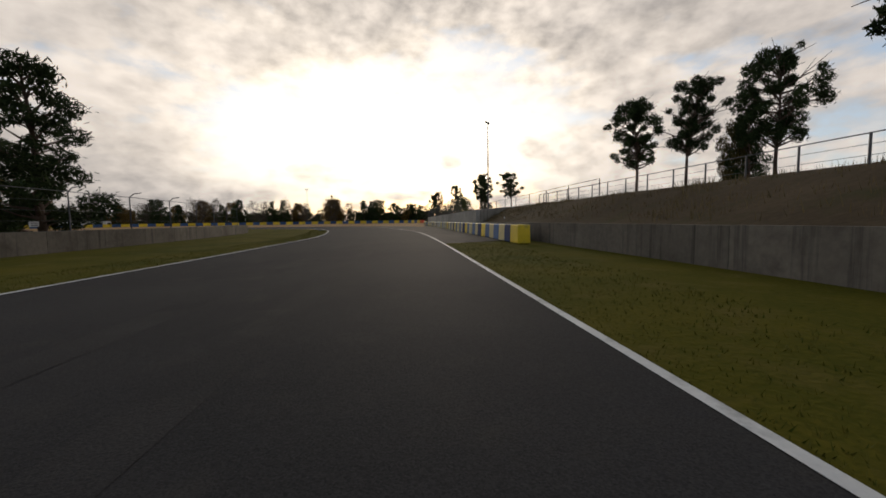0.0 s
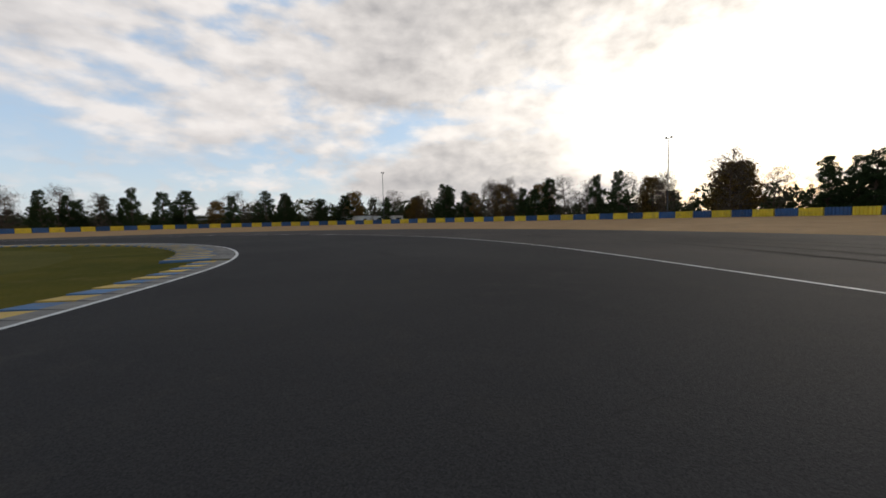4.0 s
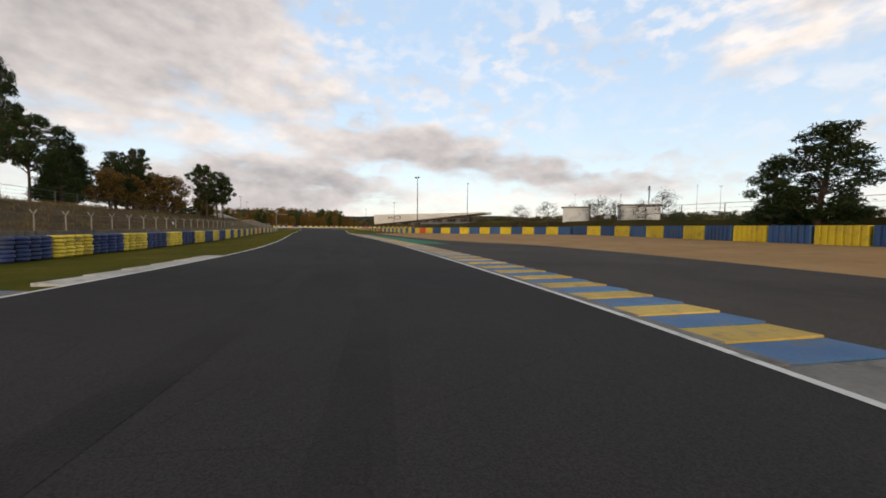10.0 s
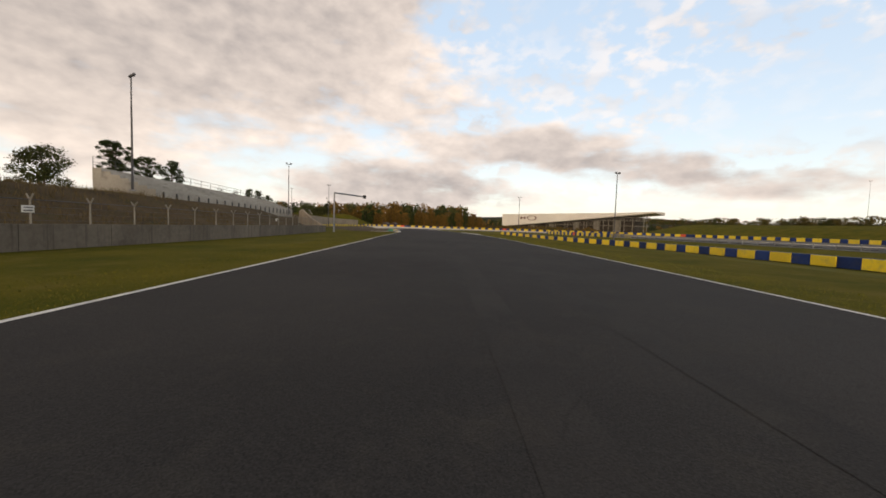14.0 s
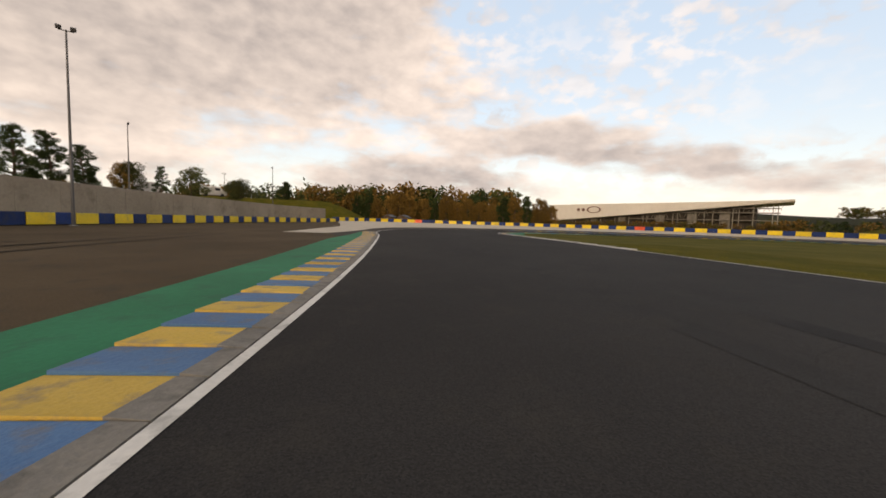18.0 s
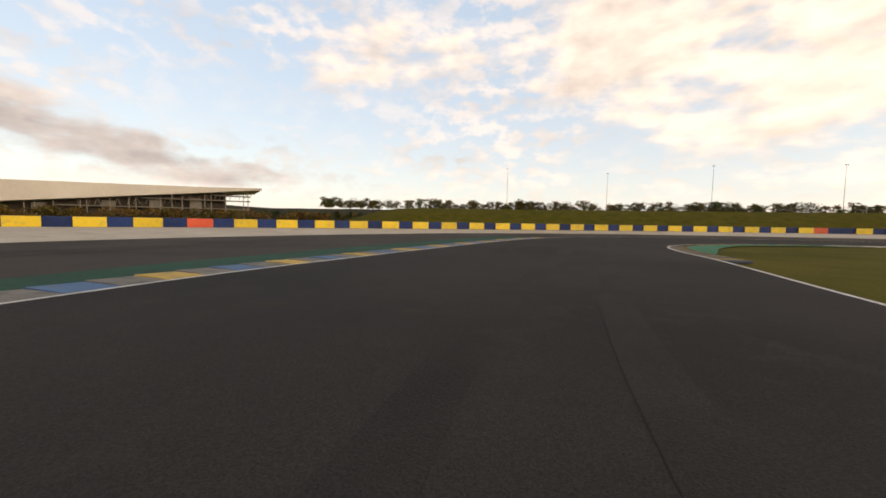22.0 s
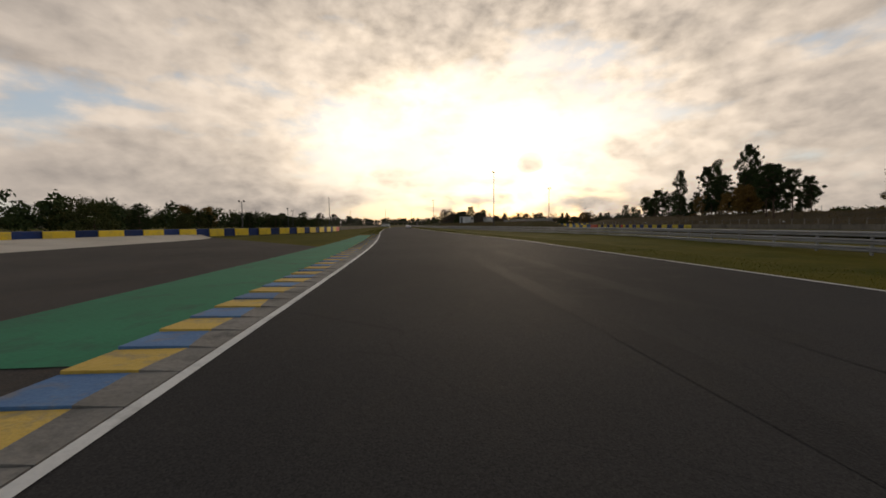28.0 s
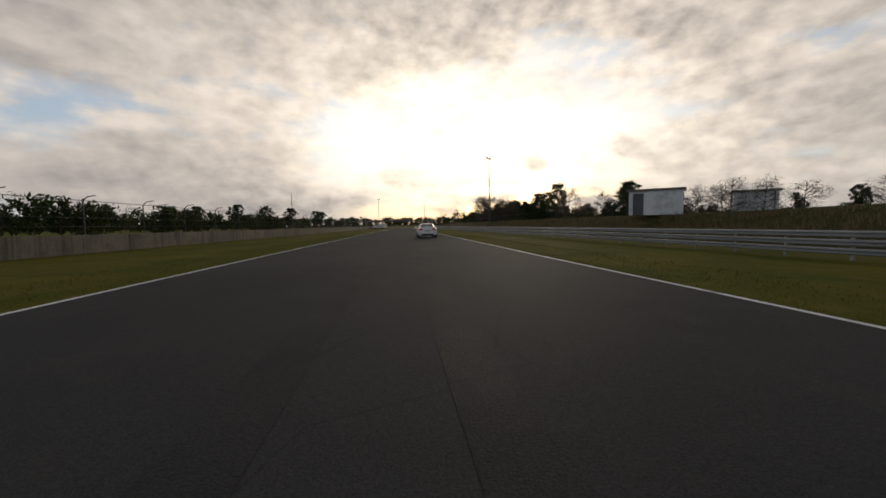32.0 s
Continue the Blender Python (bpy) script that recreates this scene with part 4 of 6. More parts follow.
# return straight
FOOT3 = curve([(-106, 108.2), (-98, 110.2), (-86, 113.5), (-70, 118.4), (-54, 123.4), (-20, 132.5), (20, 142), (70, 154), (160, 176)], 2)
mound("bank", [(l, h) for part_line in [between(FOOT3, (-97, 110.4), (-48, 125))] for l, h in ((part_line, -0.06), (shifted(part_line, -3), 0.9), (shifted(part_line, -6), 1.85), (shifted(part_line, -9.5), 2.0), (shifted(part_line, -13.5), -0.1))], "backlit bank", "weedy grass bank behind the guard rail")
mound("bank", [(l, h) for part_line in [between(FOOT3, (-66, 119.7), (160, 176))] for l, h in ((part_line, -0.06), (shifted(part_line, -3), 0.9), (shifted(part_line, -6), 1.85), (shifted(part_line, -9.5), 2.05), (shifted(part_line, -14.5), 2.1), (shifted(part_line, -16.5), -0.1))], "backlit bank", "weedy grass bank behind the guard rail with huts on top")
walled("low_wall", curve([(-92, 152), (-72, 157), (-45, 162.4), (0, 171.5), (60, 184.5), (150, 204)], 1.2), 0.3, 0.95, "low stained concrete wall beside the grass", 3.6, material="low wall")


# ---- trees ----
def leaf_material(name, a, b):
    m = bpy.data.materials.new(name)
    m.use_nodes = True
    t = m.node_tree
    bsdf = t.nodes["Principled BSDF"]
    geo, mix, info, hsv = t.nodes.new("ShaderNodeNewGeometry"), t.nodes.new("ShaderNodeMix"), t.nodes.new("ShaderNodeObjectInfo"), t.nodes.new("ShaderNodeHueSaturation")
    mix.data_type = "RGBA"
    mix.inputs[6].default_value, mix.inputs[7].default_value = (*a, 1), (*b, 1)
    link(t, geo.outputs["Random Per Island"], mix.inputs[0])
    rng = t.nodes.new("ShaderNodeMapRange")
    rng.inputs["To Min"].default_value, rng.inputs["To Max"].default_value = 0.75, 1.25
    link(t, info.outputs["Random"], rng.inputs[0])
    link(t, rng.outputs[0], hsv.inputs["Value"])
    link(t, mix.outputs[2], hsv.inputs["Color"])
    link(t, hsv.outputs["Color"], bsdf.inputs["Base Color"])
    bsdf.inputs["Roughness"].default_value, bsdf.inputs["Specular IOR Level"].default_value = 0.8, 0.1
    return m


M["pine"] = leaf_material("pine needles", (0.018, 0.032, 0.012), (0.050, 0.070, 0.022))
M["oak"] = leaf_material("autumn leaves", (0.075, 0.048, 0.014), (0.235, 0.138, 0.034))
M["turning"] = leaf_material("leaves turning brown", (0.040, 0.042, 0.012), (0.125, 0.092, 0.026))
M["bush"] = leaf_material("bush leaves", (0.030, 0.045, 0.014), (0.085, 0.085, 0.028))
M["twig"] = leaf_material("bare twigs", (0.055, 0.042, 0.032), (0.13, 0.105, 0.08))
RNG = np.random.default_rng(7)


def leaves(lobes, count, size, thin=1.0, shell=0.55):
    """Small leaf tufts scattered through rounded lobes (centre, radii): vertices and faces."""
    vol = np.array([r[0] * r[1] * r[2] for _, r in lobes]) ** 0.7
    pick = RNG.choice(len(lobes), count, p=vol / vol.sum())
    c, r = np.array([l[0] for l in lobes])[pick], np.array([l[1] for l in lobes])[pick]
    d = RNG.normal(size=(count, 3))
    d /= np.linalg.norm(d, axis=1)[:, None]
    k = shell + (1 - shell) * RNG.random(count) ** 0.6
    k *= 1 + 0.22 * np.sin(d[:, 0] * 7 + pick) * np.cos(d[:, 1] * 6 + d[:, 2] * 5)
    k *= np.where(RNG.random(count) < 0.16, 1.0 + 0.5 * RNG.random(count), 1.0)
    p = c + d * r * k[:, None]
    u = RNG.normal(size=(count, 3))
    u /= np.linalg.norm(u, axis=1)[:, None]
    v = np.cross(u, RNG.normal(size=(count, 3)))
    v /= np.linalg.norm(v, axis=1)[:, None]
    s = size * (0.6 + 0.8 * RNG.random(count))[:, None]
    vs = np.stack([p - u * s, p + v * s * 0.45 * thin, p + u * s, p - v * s * 0.45 * thin], 1).reshape(-1, 3)
    fs = [(4 * i, 4 * i + 1, 4 * i + 2, 4 * i + 3) for i in range(count)]
    return vs, fs


def limb_mesh(paths, name):
    """Tapered round limbs: each a list of (point, radius)."""
    vs, fs, seg = [], [], 7
    for path in paths:
        o = len(vs)
        for j, (p, r) in enumerate(path):
            q = path[min(j + 1, len(path) - 1)][0]
            w = path[max(j - 1, 0)][0]
            ax = (Vector(q) - Vector(w)).normalized()
            s = ax.orthogonal().normalized()
            t = ax.cross(s)
            for i in range(seg):
                a = i * math.tau / seg
                vs.append(tuple(Vector(p) + (s * math.cos(a) + t * math.sin(a)) * r))
        for j in range(len(path) - 1):
            for i in range(seg):
                fs.append((o + j * seg + i, o + j * seg + (i + 1) % seg, o + (j + 1) * seg + (i + 1) % seg, o + (j + 1) * seg + i))
    me = bpy.data.meshes.new(name)
    me.from_pydata(vs, [], fs)
    me.polygons.foreach_set("use_smooth", [True] * len(fs))
    me.materials.append(M["bark"])
    return me


def tree(kind, seed):
    """A tree of one metre in height: trunk with limbs, and a crown. It is copied and scaled later."""
    rnd = random.Random(seed)
    lean = (rnd.uniform(-0.05, 0.05), rnd.uniform(-0.05, 0.05)) if kind != "umbrella" else (rnd.uniform(0.04, 0.11), rnd.uniform(-0.08, 0.08))

    def stem(z):
        return (lean[0] * z * z + 0.006 * math.sin(z * 9 + seed), lean[1] * z * z + 0.006 * math.cos(z * 8 + seed), z)
    paths, lobes = [], []
    if kind == "umbrella":
        low, n, count, size, mat, thin = rnd.uniform(0.38, 0.50), 58, 15000, 0.0135, "pine", 0.5
        r0 = 0.016
    elif kind == "pine":
        low, n, count, size, mat, thin, r0 = rnd.uniform(0.10, 0.18), 44, 13000, 0.0160, "pine", 0.5, 0.02
    elif kind == "oak":
        low, n, count, size, mat, thin, r0 = 0.16, 22, 7000, 0.016, "oak", 1.3, 0.022
    elif kind == "elm":
        low, n, count, size, mat, thin, r0 = 0.12, 34, 12000, 0.017, "turning", 1.2, 0.024
    elif kind == "bare":
        low, n, count, size, mat, thin, r0 = 0.12, 22, 1500, 0.045, "twig", 0.10, 0.012
    else:
        low, n, count, size, mat, thin, r0 = 0.05, 13, 4800, 0.024, "bush", 1.3, 0.02
    paths.append([(stem(z), r0 * (1 - 0.8 * z) * (1.25 if z == 0 else 1)) for z in (0, 0.1, 0.25, 0.4, 0.55, 0.7, 0.85, 0.96)])
    for k in range(n):
        z = low + (0.97 - low) * ((k + rnd.random() * 0.8) / n)
        u = (z - low) / (1 - low)
        a = k * 2.4 + rnd.uniform(-0.5, 0.5)
        if kind == "umbrella":
            out, rad, flat = 0.20 * math.sin(math.pi * (0.16 + 0.72 * u)) * rnd.uniform(0.1, 1.4), rnd.uniform(0.024, 0.060), 0.8
        elif kind == "pine":
            out, rad, flat = 0.23 * (1 - 0.72 * u ** 1.6) * rnd.uniform(0.35, 1.15), rnd.uniform(0.040, 0.100) * (1 - 0.3 * u), 0.75
        elif kind == "oak":
            out, rad, flat = 0.27 * math.sin(math.pi * (0.22 + 0.7 * u)) * rnd.uniform(0.6, 1.1), rnd.uniform(0.09, 0.15), 0.85
        elif kind == "elm":
            out, rad, flat = 0.36 * math.sin(math.pi * (0.20 + 0.66 * u)) * rnd.uniform(0.35, 1.1), rnd.uniform(0.10, 0.16), 0.8
        elif kind == "bare":
            out, rad, flat = 0.24 * math.sin(math.pi * (0.2 + 0.72 * u)) * rnd.uniform(0.6, 1.15), rnd.uniform(0.08, 0.14), 1.0
        else:
            out, rad, flat = 0.42 * math.sin(math.pi * (0.3 + 0.6 * u)) * rnd.uniform(0.4, 1.0), rnd.uniform(0.16, 0.26), 0.8
        b = stem(max(z - rnd.uniform(0.05, 0.12), low * 0.7))
        e = stem(z)
        tip = (e[0] + out * math.cos(a), e[1] + out * math.sin(a), min(z, 0.95))
        mid = tuple((p + q) / 2 + rnd.uniform(-0.015, 0.015) for p, q in zip(b, tip))
        paths.append([(b, 0.006 + 0.003 * (1 - u)), (mid, 0.0045), (tip, 0.0015)])
        lobes.append((tip, (rad, rad, rad * flat)))
        if kind in ("bare", "umbrella"):
            for _ in range(4 if kind == "bare" else 2):
                t2 = tuple(p + rnd.uniform(-0.09, 0.09) for p in tip)
                paths.append([(mid, 0.003), (t2, 0.0012)])
    root = empty(TREE_NAMES[kind])
    trunk = new("trunk", limb_mesh(paths, "trunk"))
    vs, fs = leaves(lobes, count, size, thin, 0.35 if kind != "bare" else 0.1)
    crown = raw("crown", vs, fs, mat)
    trunk.parent = crown.parent = root
    return root


TREE_NAMES = {"umbrella": "pine_tree", "pine": "pine_tree", "oak": "oak_tree", "elm": "broadleaf_tree", "bare": "birch_tree", "bush": "bush"}
TREE_LABELS = {"umbrella": "tall pine with a bare trunk and high flat crown", "pine": "dense dark green pine tree", "oak": "oak with brown autumn leaves", "elm": "rounded broadleaf tree with leaves turning brown",
               "bare": "bare thin-branched tree without leaves", "bush": "rounded green bush on the grass"}
MOTHERS = {k: [tree(k, s * 11 + len(k)) for s in range(3)] for k in TREE_NAMES}
USED = set()


SOWN = {}


def plant(kind, x, y, height, z=-0.05, wide=1.0):
    SOWN[kind] = SOWN.get(kind, -1) + 1
    pick = SOWN[kind] % 3
    mother = MOTHERS[kind][pick]
    ob = mother if (kind, pick) not in USED else copy_thing(mother, Matrix())
    USED.add((kind, pick))
    ob.matrix_basis = Matrix.Translation((x, y, z)) @ Matrix.Rotation((x * 1.3 + y * 0.7) % 6.28, 4, "Z") @ Matrix.Diagonal((height * wide, height * wide, height, 1))
    tagged(ob, TREE_LABELS[kind], "bush" if kind == "bush" else "tree", group={"bush": "bushes", "bare": "bare trees", "oak": "autumn trees"}.get(kind, "pine trees"))


# on the bank above the retaining wall
for k, x, y, h, z, w in (("umbrella", 45, -28, 12.8, 2.8, 1.0), ("umbrella", 37.6, -28.6, 12.4, 2.8, 0.9), ("elm", 34.5, -31.6, 7.4, 2.8, 0.55), ("umbrella", 32.0, -33.0, 14.0, 2.8, 0.85), ("pine", 33.2, -31.5, 10.5, 2.8, 0.6),
                         ("umbrella", 14, -21, 15, 2.8, 0.85), ("umbrella", 108.8, -30.0, 12.1, 2.8, 1.1), ("umbrella", 133.7, -25.8, 15.0, 2.8, 0.9), ("umbrella", 130.2, -26.6, 13.0, 2.8, 0.85), ("pine", 136.5, -28, 8.6, 2.8, 1.15), ("bush", 131, -19, 6, 2.8, 1.2),
                         ("umbrella", 163, -21.4, 14.2, 2.0, 0.75), ("umbrella", 145.8, -11.6, 12.6, 0, 0.62), ("bare", 158, -20, 10, 0, 1.0), ("umbrella", 176, -13, 13.4, 0, 0.8), ("bare", 150, -14, 8, 0, 1), ("oak", 21, 22.5, 6.5, 0, 1.0), ("pine", 25, 21.5, 11.2, 0, 1.1)):
    plant(k, x, y, h, z - 0.2, w)
# behind the gravel bed
for k, x, y, h, w in (("pine", 158.7, 11, 9.8, 1.25), ("pine", 165, 6, 9, 1.3), ("oak", 172, 0, 7, 1.1), ("bare", 162, 31, 12.2, 1.1), ("bare", 160, 40, 9, 1), ("pine", 163, 50, 10.5, 0.8), ("pine", 161, 54, 10, 0.8), ("bare", 159, 60, 10, 1), ("pine", 160, 68, 8, 1.1), ("bare", 158, 74, 11, 0.9),
                      ("bare", 156, 79, 10.5, 1), ("pine", 155, 86, 8.6, 1), ("pine", 153, 91, 10.6, 1.1), ("bare", 150, 96, 9, 1), ("oak", 151, 101, 6.5, 1.1), ("pine", 146, 108, 8, 1.1), ("pine", 139, 119, 9, 1.1), ("pine", 133, 121, 8, 1.2), ("pine", 123.7, 123.8, 9.6, 1.1), ("pine", 118, 128, 7, 1.2), ("pine", 112.6, 131.6, 9, 1),
                      ("pine", 102, 133.4, 10.2, 1.2), ("pine", 97.5, 134, 9.6, 1.2), ("pine", 91.4, 131.6, 10.4, 0.8), ("bare", 86, 133, 9, 1), ("pine", 81, 134, 8.6, 0.9), ("pine", 76.7, 130.5, 9.2, 0.9), ("bare", 72, 132, 8.6, 0.9), ("bare", 67, 133, 9, 0.9), ("bare", 63, 131, 8.6, 0.9), ("bare", 59, 134, 8, 1), ("pine", 56, 131, 7, 1), ("bare", 52.6, 134.6, 7.6, 1.2),
                      ("pine", 49, 131, 7, 0.9), ("bush", 44, 134, 4.5, 1.3), ("pine", 26, 125.4, 10.3, 1.2), ("pine", 20.1, 128.5, 8, 1.3), ("pine", 17, 131, 7.6, 1.3), ("bush", 18, 130, 4.2, 1.3), ("pine", 13.3, 122, 5, 1.1), ("bare", 10, 120, 7, 1.2), ("pine", 4, 121, 5, 1.1), ("pine", -1, 119.4, 7.8, 1.5), ("pine", -5, 121, 6.6, 1.3), ("bush", 8, 125, 3.6, 1.2),
                      ("bare", -23, 118, 4.8, 1.3), ("bare", -28, 114.5, 4.6, 1.3), ("bare", -33, 112.5, 4.4, 1.4), ("bare", -16, 121, 5, 1.2), ("bare", 2, 128, 7, 1.3), ("bare", 47, 135, 7, 1.2), ("bare", 55, 137, 8, 1.2), ("elm", 57, 129, 7.2, 1.0), ("pine", 63, 132, 9, 1.2), ("pine", 45, 131.5, 7.6, 1.2)):
    plant(k, x, y, h, -0.05, w)
# a continuous belt behind the first row
BELT = curve([(172, -6), (173, 20), (172, 50), (168, 80), (158, 108), (140, 128), (118, 138), (90, 141), (60, 141), (50, 139)], 5.2)
for p in BELT:
    r = RNG.random()
    plant("bare" if p.x < 76 else ("pine" if r < 0.42 else ("bare" if r < 0.80 else "oak")), p.x + RNG.normal() * 2.2, p.y + RNG.normal() * 2.2, 7.5 + 4.0 * RNG.random(), -0.05, 1.0 + 0.25 * RNG.random())
def bank_height(x, y):
    """Height of the bank beside the middle straight, a little below its face."""
    i = nearest(FOOT2, (x, y))
    d = (FOOT2[i] - Vector((x, y, 0))).length
    e = min(1.0, i / 5, (len(FOOT2) - 1 - i) / 5)
    z = np.interp(d, (0, 3.5, 9, 14, 34, 42), (-0.06, 1.2, 3.0, 3.5, 3.7, -0.1))
    return float(z * e * e * (3 - 2 * e) if y < FOOT2[i].y else 0.0) - 0.2


# on the bank beside the middle straight
for k, x, y, h, w in (("umbrella", -83.0, 56.0, 10.4, 0.85), ("umbrella", -78.4, 56.4, 11.8, 1.05), ("umbrella", -75.0, 55.7, 12.4, 1.0), ("elm", -95.0, 47.6, 7.4, 0.95),  ("pine", -49, 53, 9.2, 1.15), ("oak", -46, 54, 6, 1.2), ("pine", -39, 52, 7.6, 1.2), ("pine", -63.7, 48.8, 10.6, 1.2), ("oak", -65.2, 53.4, 7.4, 1.3), ("oak", -61.8, 52.0, 7.0, 1.3), ("umbrella", -58.5, 51, 11.4, 0.8), ("pine", -56.6, 50.4, 8.4, 1.3), ("pine", -35.7, 55.1, 6.8, 1.2), ("umbrella", -45, 40, 21.5, 0.6), ("pine", -24, 38, 20, 0.62), ("pine", -17, 47, 17.5, 0.66), ("umbrella", -27.5, 42, 17.5, 0.7),
                      ("oak", -32, 40.5, 7.6, 0.9), ("umbrella", -42, 47, 12.5, 1.0), ("oak", -55, 52, 6, 1.2), ("pine", -52, 44, 13, 1.1), ("pine", -57, 42, 11.5, 1.1), ("umbrella", -21, 54, 9.5, 0.9), ("umbrella", -24, 58, 10, 1.0), ("pine", -8, 52, 8, 1.2), ("umbrella", 4, 50, 9, 1.0), ("bush", -106, 44, 3, 1.3),
                      ("pine", -3, 44, 8.6, 1.3), ("umbrella", 14, 46, 10, 1.0), ("pine", 22, 52, 8, 1.2), ("umbrella", -64, 38, 9.5, 1.0), ("umbrella", -120, 35, 6.5, 1.1), ("umbrella", -126, 33, 6, 1.1), ("pine", -131, 32, 6.2, 1.2), ("umbrella", -104, 37, 6, 1.1)):
    plant(k, x, y, h, bank_height(x, y), w)
# on the mound behind the braking zone
for k, x, y, h, w in (("umbrella", -205, -30, 6.5, 1), ("bush", -213, -28, 4.6, 1), ("bare", -217, -25.5, 8.4, 1), ("bare", -222, -23, 8.2, 1.1), ("pine", -227, -20, 9.4, 1.2), ("pine", -230.5, -18, 9.2, 1.2), ("pine", -233.5, -15.5, 7.6, 1.2), ("oak", -237.6, -13, 5, 1.2), ("bush", -239, -12, 5.2, 1.0), ("pine", -242, -9, 5.2, 1.0), ("bush", -245, -5.5, 5, 1.2),
                      ("bush", -252, 0, 3.6, 1.6), ("bush", -258, -6, 4, 1.4)):
    plant(k, x, y, h, 4.6, w)
for x, y, h in ((-31, 119.5, 4.2), (-27.5, 120, 4.6), (-24, 121, 4.4), (-20.5, 121.6, 4.0)):
    plant("bare", x, y, h, 0.3, 1.1)
for k, x, y, h, w in (("pine", 44, 40, 10, 1.1), ("umbrella", 34, 36, 12, 1), ("pine", -300, -20, 13, 1), ("pine", -306, -60, 11, 1), ("oak", -296, -45, 9, 1.1), ("pine", -238, -46, 10, 1), ("pine", -262, -50, 11, 1), ("oak", -250, -44, 8, 1.2),
                      ("pine", -246, -60, 9, 1), ("bare", -225, -50, 8, 1)):
    plant(k, x, y, h, -0.05, w)
for x, y, h in ((64, 247, 9.6), (71, 236, 10.2), (75, 227, 9.8), (79, 219, 9), (83, 210, 7.6), (58, 252, 9), (96, 214, 8), (-52, 216, 8), (-47, 212, 7.8)):
    plant("umbrella" if x > 0 else "oak", x, y, h, -0.05, 1.2)
for x, y, h in [(-322 - 6 * RNG.random(), -4 + i * 4.4, 8 + 4 * RNG.random()) for i in range(18)]:
    plant("oak" if RNG.random() < 0.72 else "pine", x, y, h, -0.05, 1.0)
for i in range(15):
    x = -110 + i * 13.5 + RNG.random() * 6
    plant("bush" if RNG.random() < 0.6 else "pine", x, 168 + 0.21 * (x + 200) + RNG.random() * 9, 4.2 + 2 * RNG.random(), -0.05, 1.2)


def woods(name, line, depth, low, high, per_metre, mats, label, z=0.0, dens=190, leaf=0.6, fat=1.0):
    """A belt of far trees, past counting, as one sheet of leaf tufts and trunks for each colour."""
    lens = [0.0]
    for a, b in zip(line, line[1:]):
        lens.append(lens[-1] + (b - a).length)
    n = int(lens[-1] * per_metre)
    nrm = sides(line)
    groups = {m: ([], []) for m in mats}
    for k in range(n):
        i = int(RNG.integers(0, len(line) - 1))
        p = line[i].lerp(line[i + 1], RNG.random()) + nrm[i] * depth * RNG.random()
        h = low + (high - low) * RNG.random() ** 1.3
        zz = z(p) if callable(z) else z
        m = mats[int(RNG.integers(0, len(mats)))]
        lobes = [((p.x + RNG.normal() * h * 0.13 * fat, p.y + RNG.normal() * h * 0.13 * fat, zz + h * f), (h * 0.2 * fat, h * 0.2 * fat, h * 0.16)) for f in (0.25, 0.4, 0.55, 0.68, 0.8, 0.88)]
        vs, fs = leaves(lobes, dens, leaf * h / 10, 1.0 if m != "twig" else 0.15, 0.2)
        o = sum(len(v) for v in groups[m][0])
        groups[m][0].append(vs)
        groups[m][1].extend([tuple(q + o for q in f) for f in fs])
    for m, (v, f) in groups.items():
        if v:
            tagged(raw(name, np.concatenate(v).tolist(), f, m), label, "woods", kind="stuff")


woods("far_woods", curve([(-352, -130), (-348, -40), (-348, 30), (-350, 62)], 6), 40, 11, 18, 1.0, ("oak", "oak", "pine", "bush"), "autumn woods behind the circuit")
woods("far_woods", curve([(-520, -60), (-560, 60), (-600, 260), (-500, 420), (-380, 470)], 8), 60, 8, 13, 0.6, ("pine", "bush", "oak"), "dark distant woods on the horizon", dens=110, leaf=0.9)
woods("far_woods", curve([(-380, 470), (-250, 430), (-100, 430), (80, 460), (300, 480)], 8), 60, 8, 12, 1.1, ("pine", "bush"), "dark distant woods on the horizon", dens=110, leaf=0.9)
woods("far_woods", curve([(330, 470), (420, 380), (470, 250), (480, 100), (450, -60)], 8), -60, 8, 13, 1.1, ("pine", "bush", "twig"), "dark distant woods on the horizon", dens=110, leaf=0.9)
woods("far_woods", curve([(-460, -120), (-330, -210), (-180, -230), (-40, -200), (120, -170), (300, -160), (440, -80)], 8), 50, 8, 12, 1.0, ("pine", "bush", "oak"), "dark distant woods on the horizon", dens=110, leaf=0.9)
woods("far_woods", curve([(-112, 196), (-60, 205), (40, 228), (200, 265)], 5), 18, 4.5, 8, 1.1, ("bush", "pine", "twig"), "scrub and small trees behind the barrier", dens=150, leaf=0.7)
woods("far_woods", curve([(190, -30), (200, 40), (195, 100), (170, 150), (120, 165)], 5), 22, 5, 9, 1.1, ("pine", "twig", "twig", "bush"), "scrub and small trees behind the gravel bed", dens=130, leaf=0.7)

woods("hedge", curve([(-352, 62), (-334, 92), (-316, 118), (-304, 136)], 4), 12, 2.0, 3.6, 3.0, ("twig", "oak", "turning"), "brown autumn scrub in front of the hall", dens=150, leaf=1.0, fat=1.6)

# grassed mound behind the final barrier, woods along its crest
M1 = curve([(-330, 150), (-290, 178), (-230, 205), (-160, 228), (-90, 240)], 6)
mound("mound", [(M1, -0.06), (shifted(M1, 12), 4.2), (shifted(M1, 26), 7.0), (shifted(M1, 60), 7.4), (shifted(M1, 80), -0.1)], "grass", "long grassed mound behind the barrier")
woods("far_woods", shifted(M1, 34), 24, 1.4, 4.6, 2.2, ("turning", "twig", "bush", "turning"), "low shrubs and trees along the crest of the mound", z=6.9, dens=150, leaf=1.0, fat=1.8)



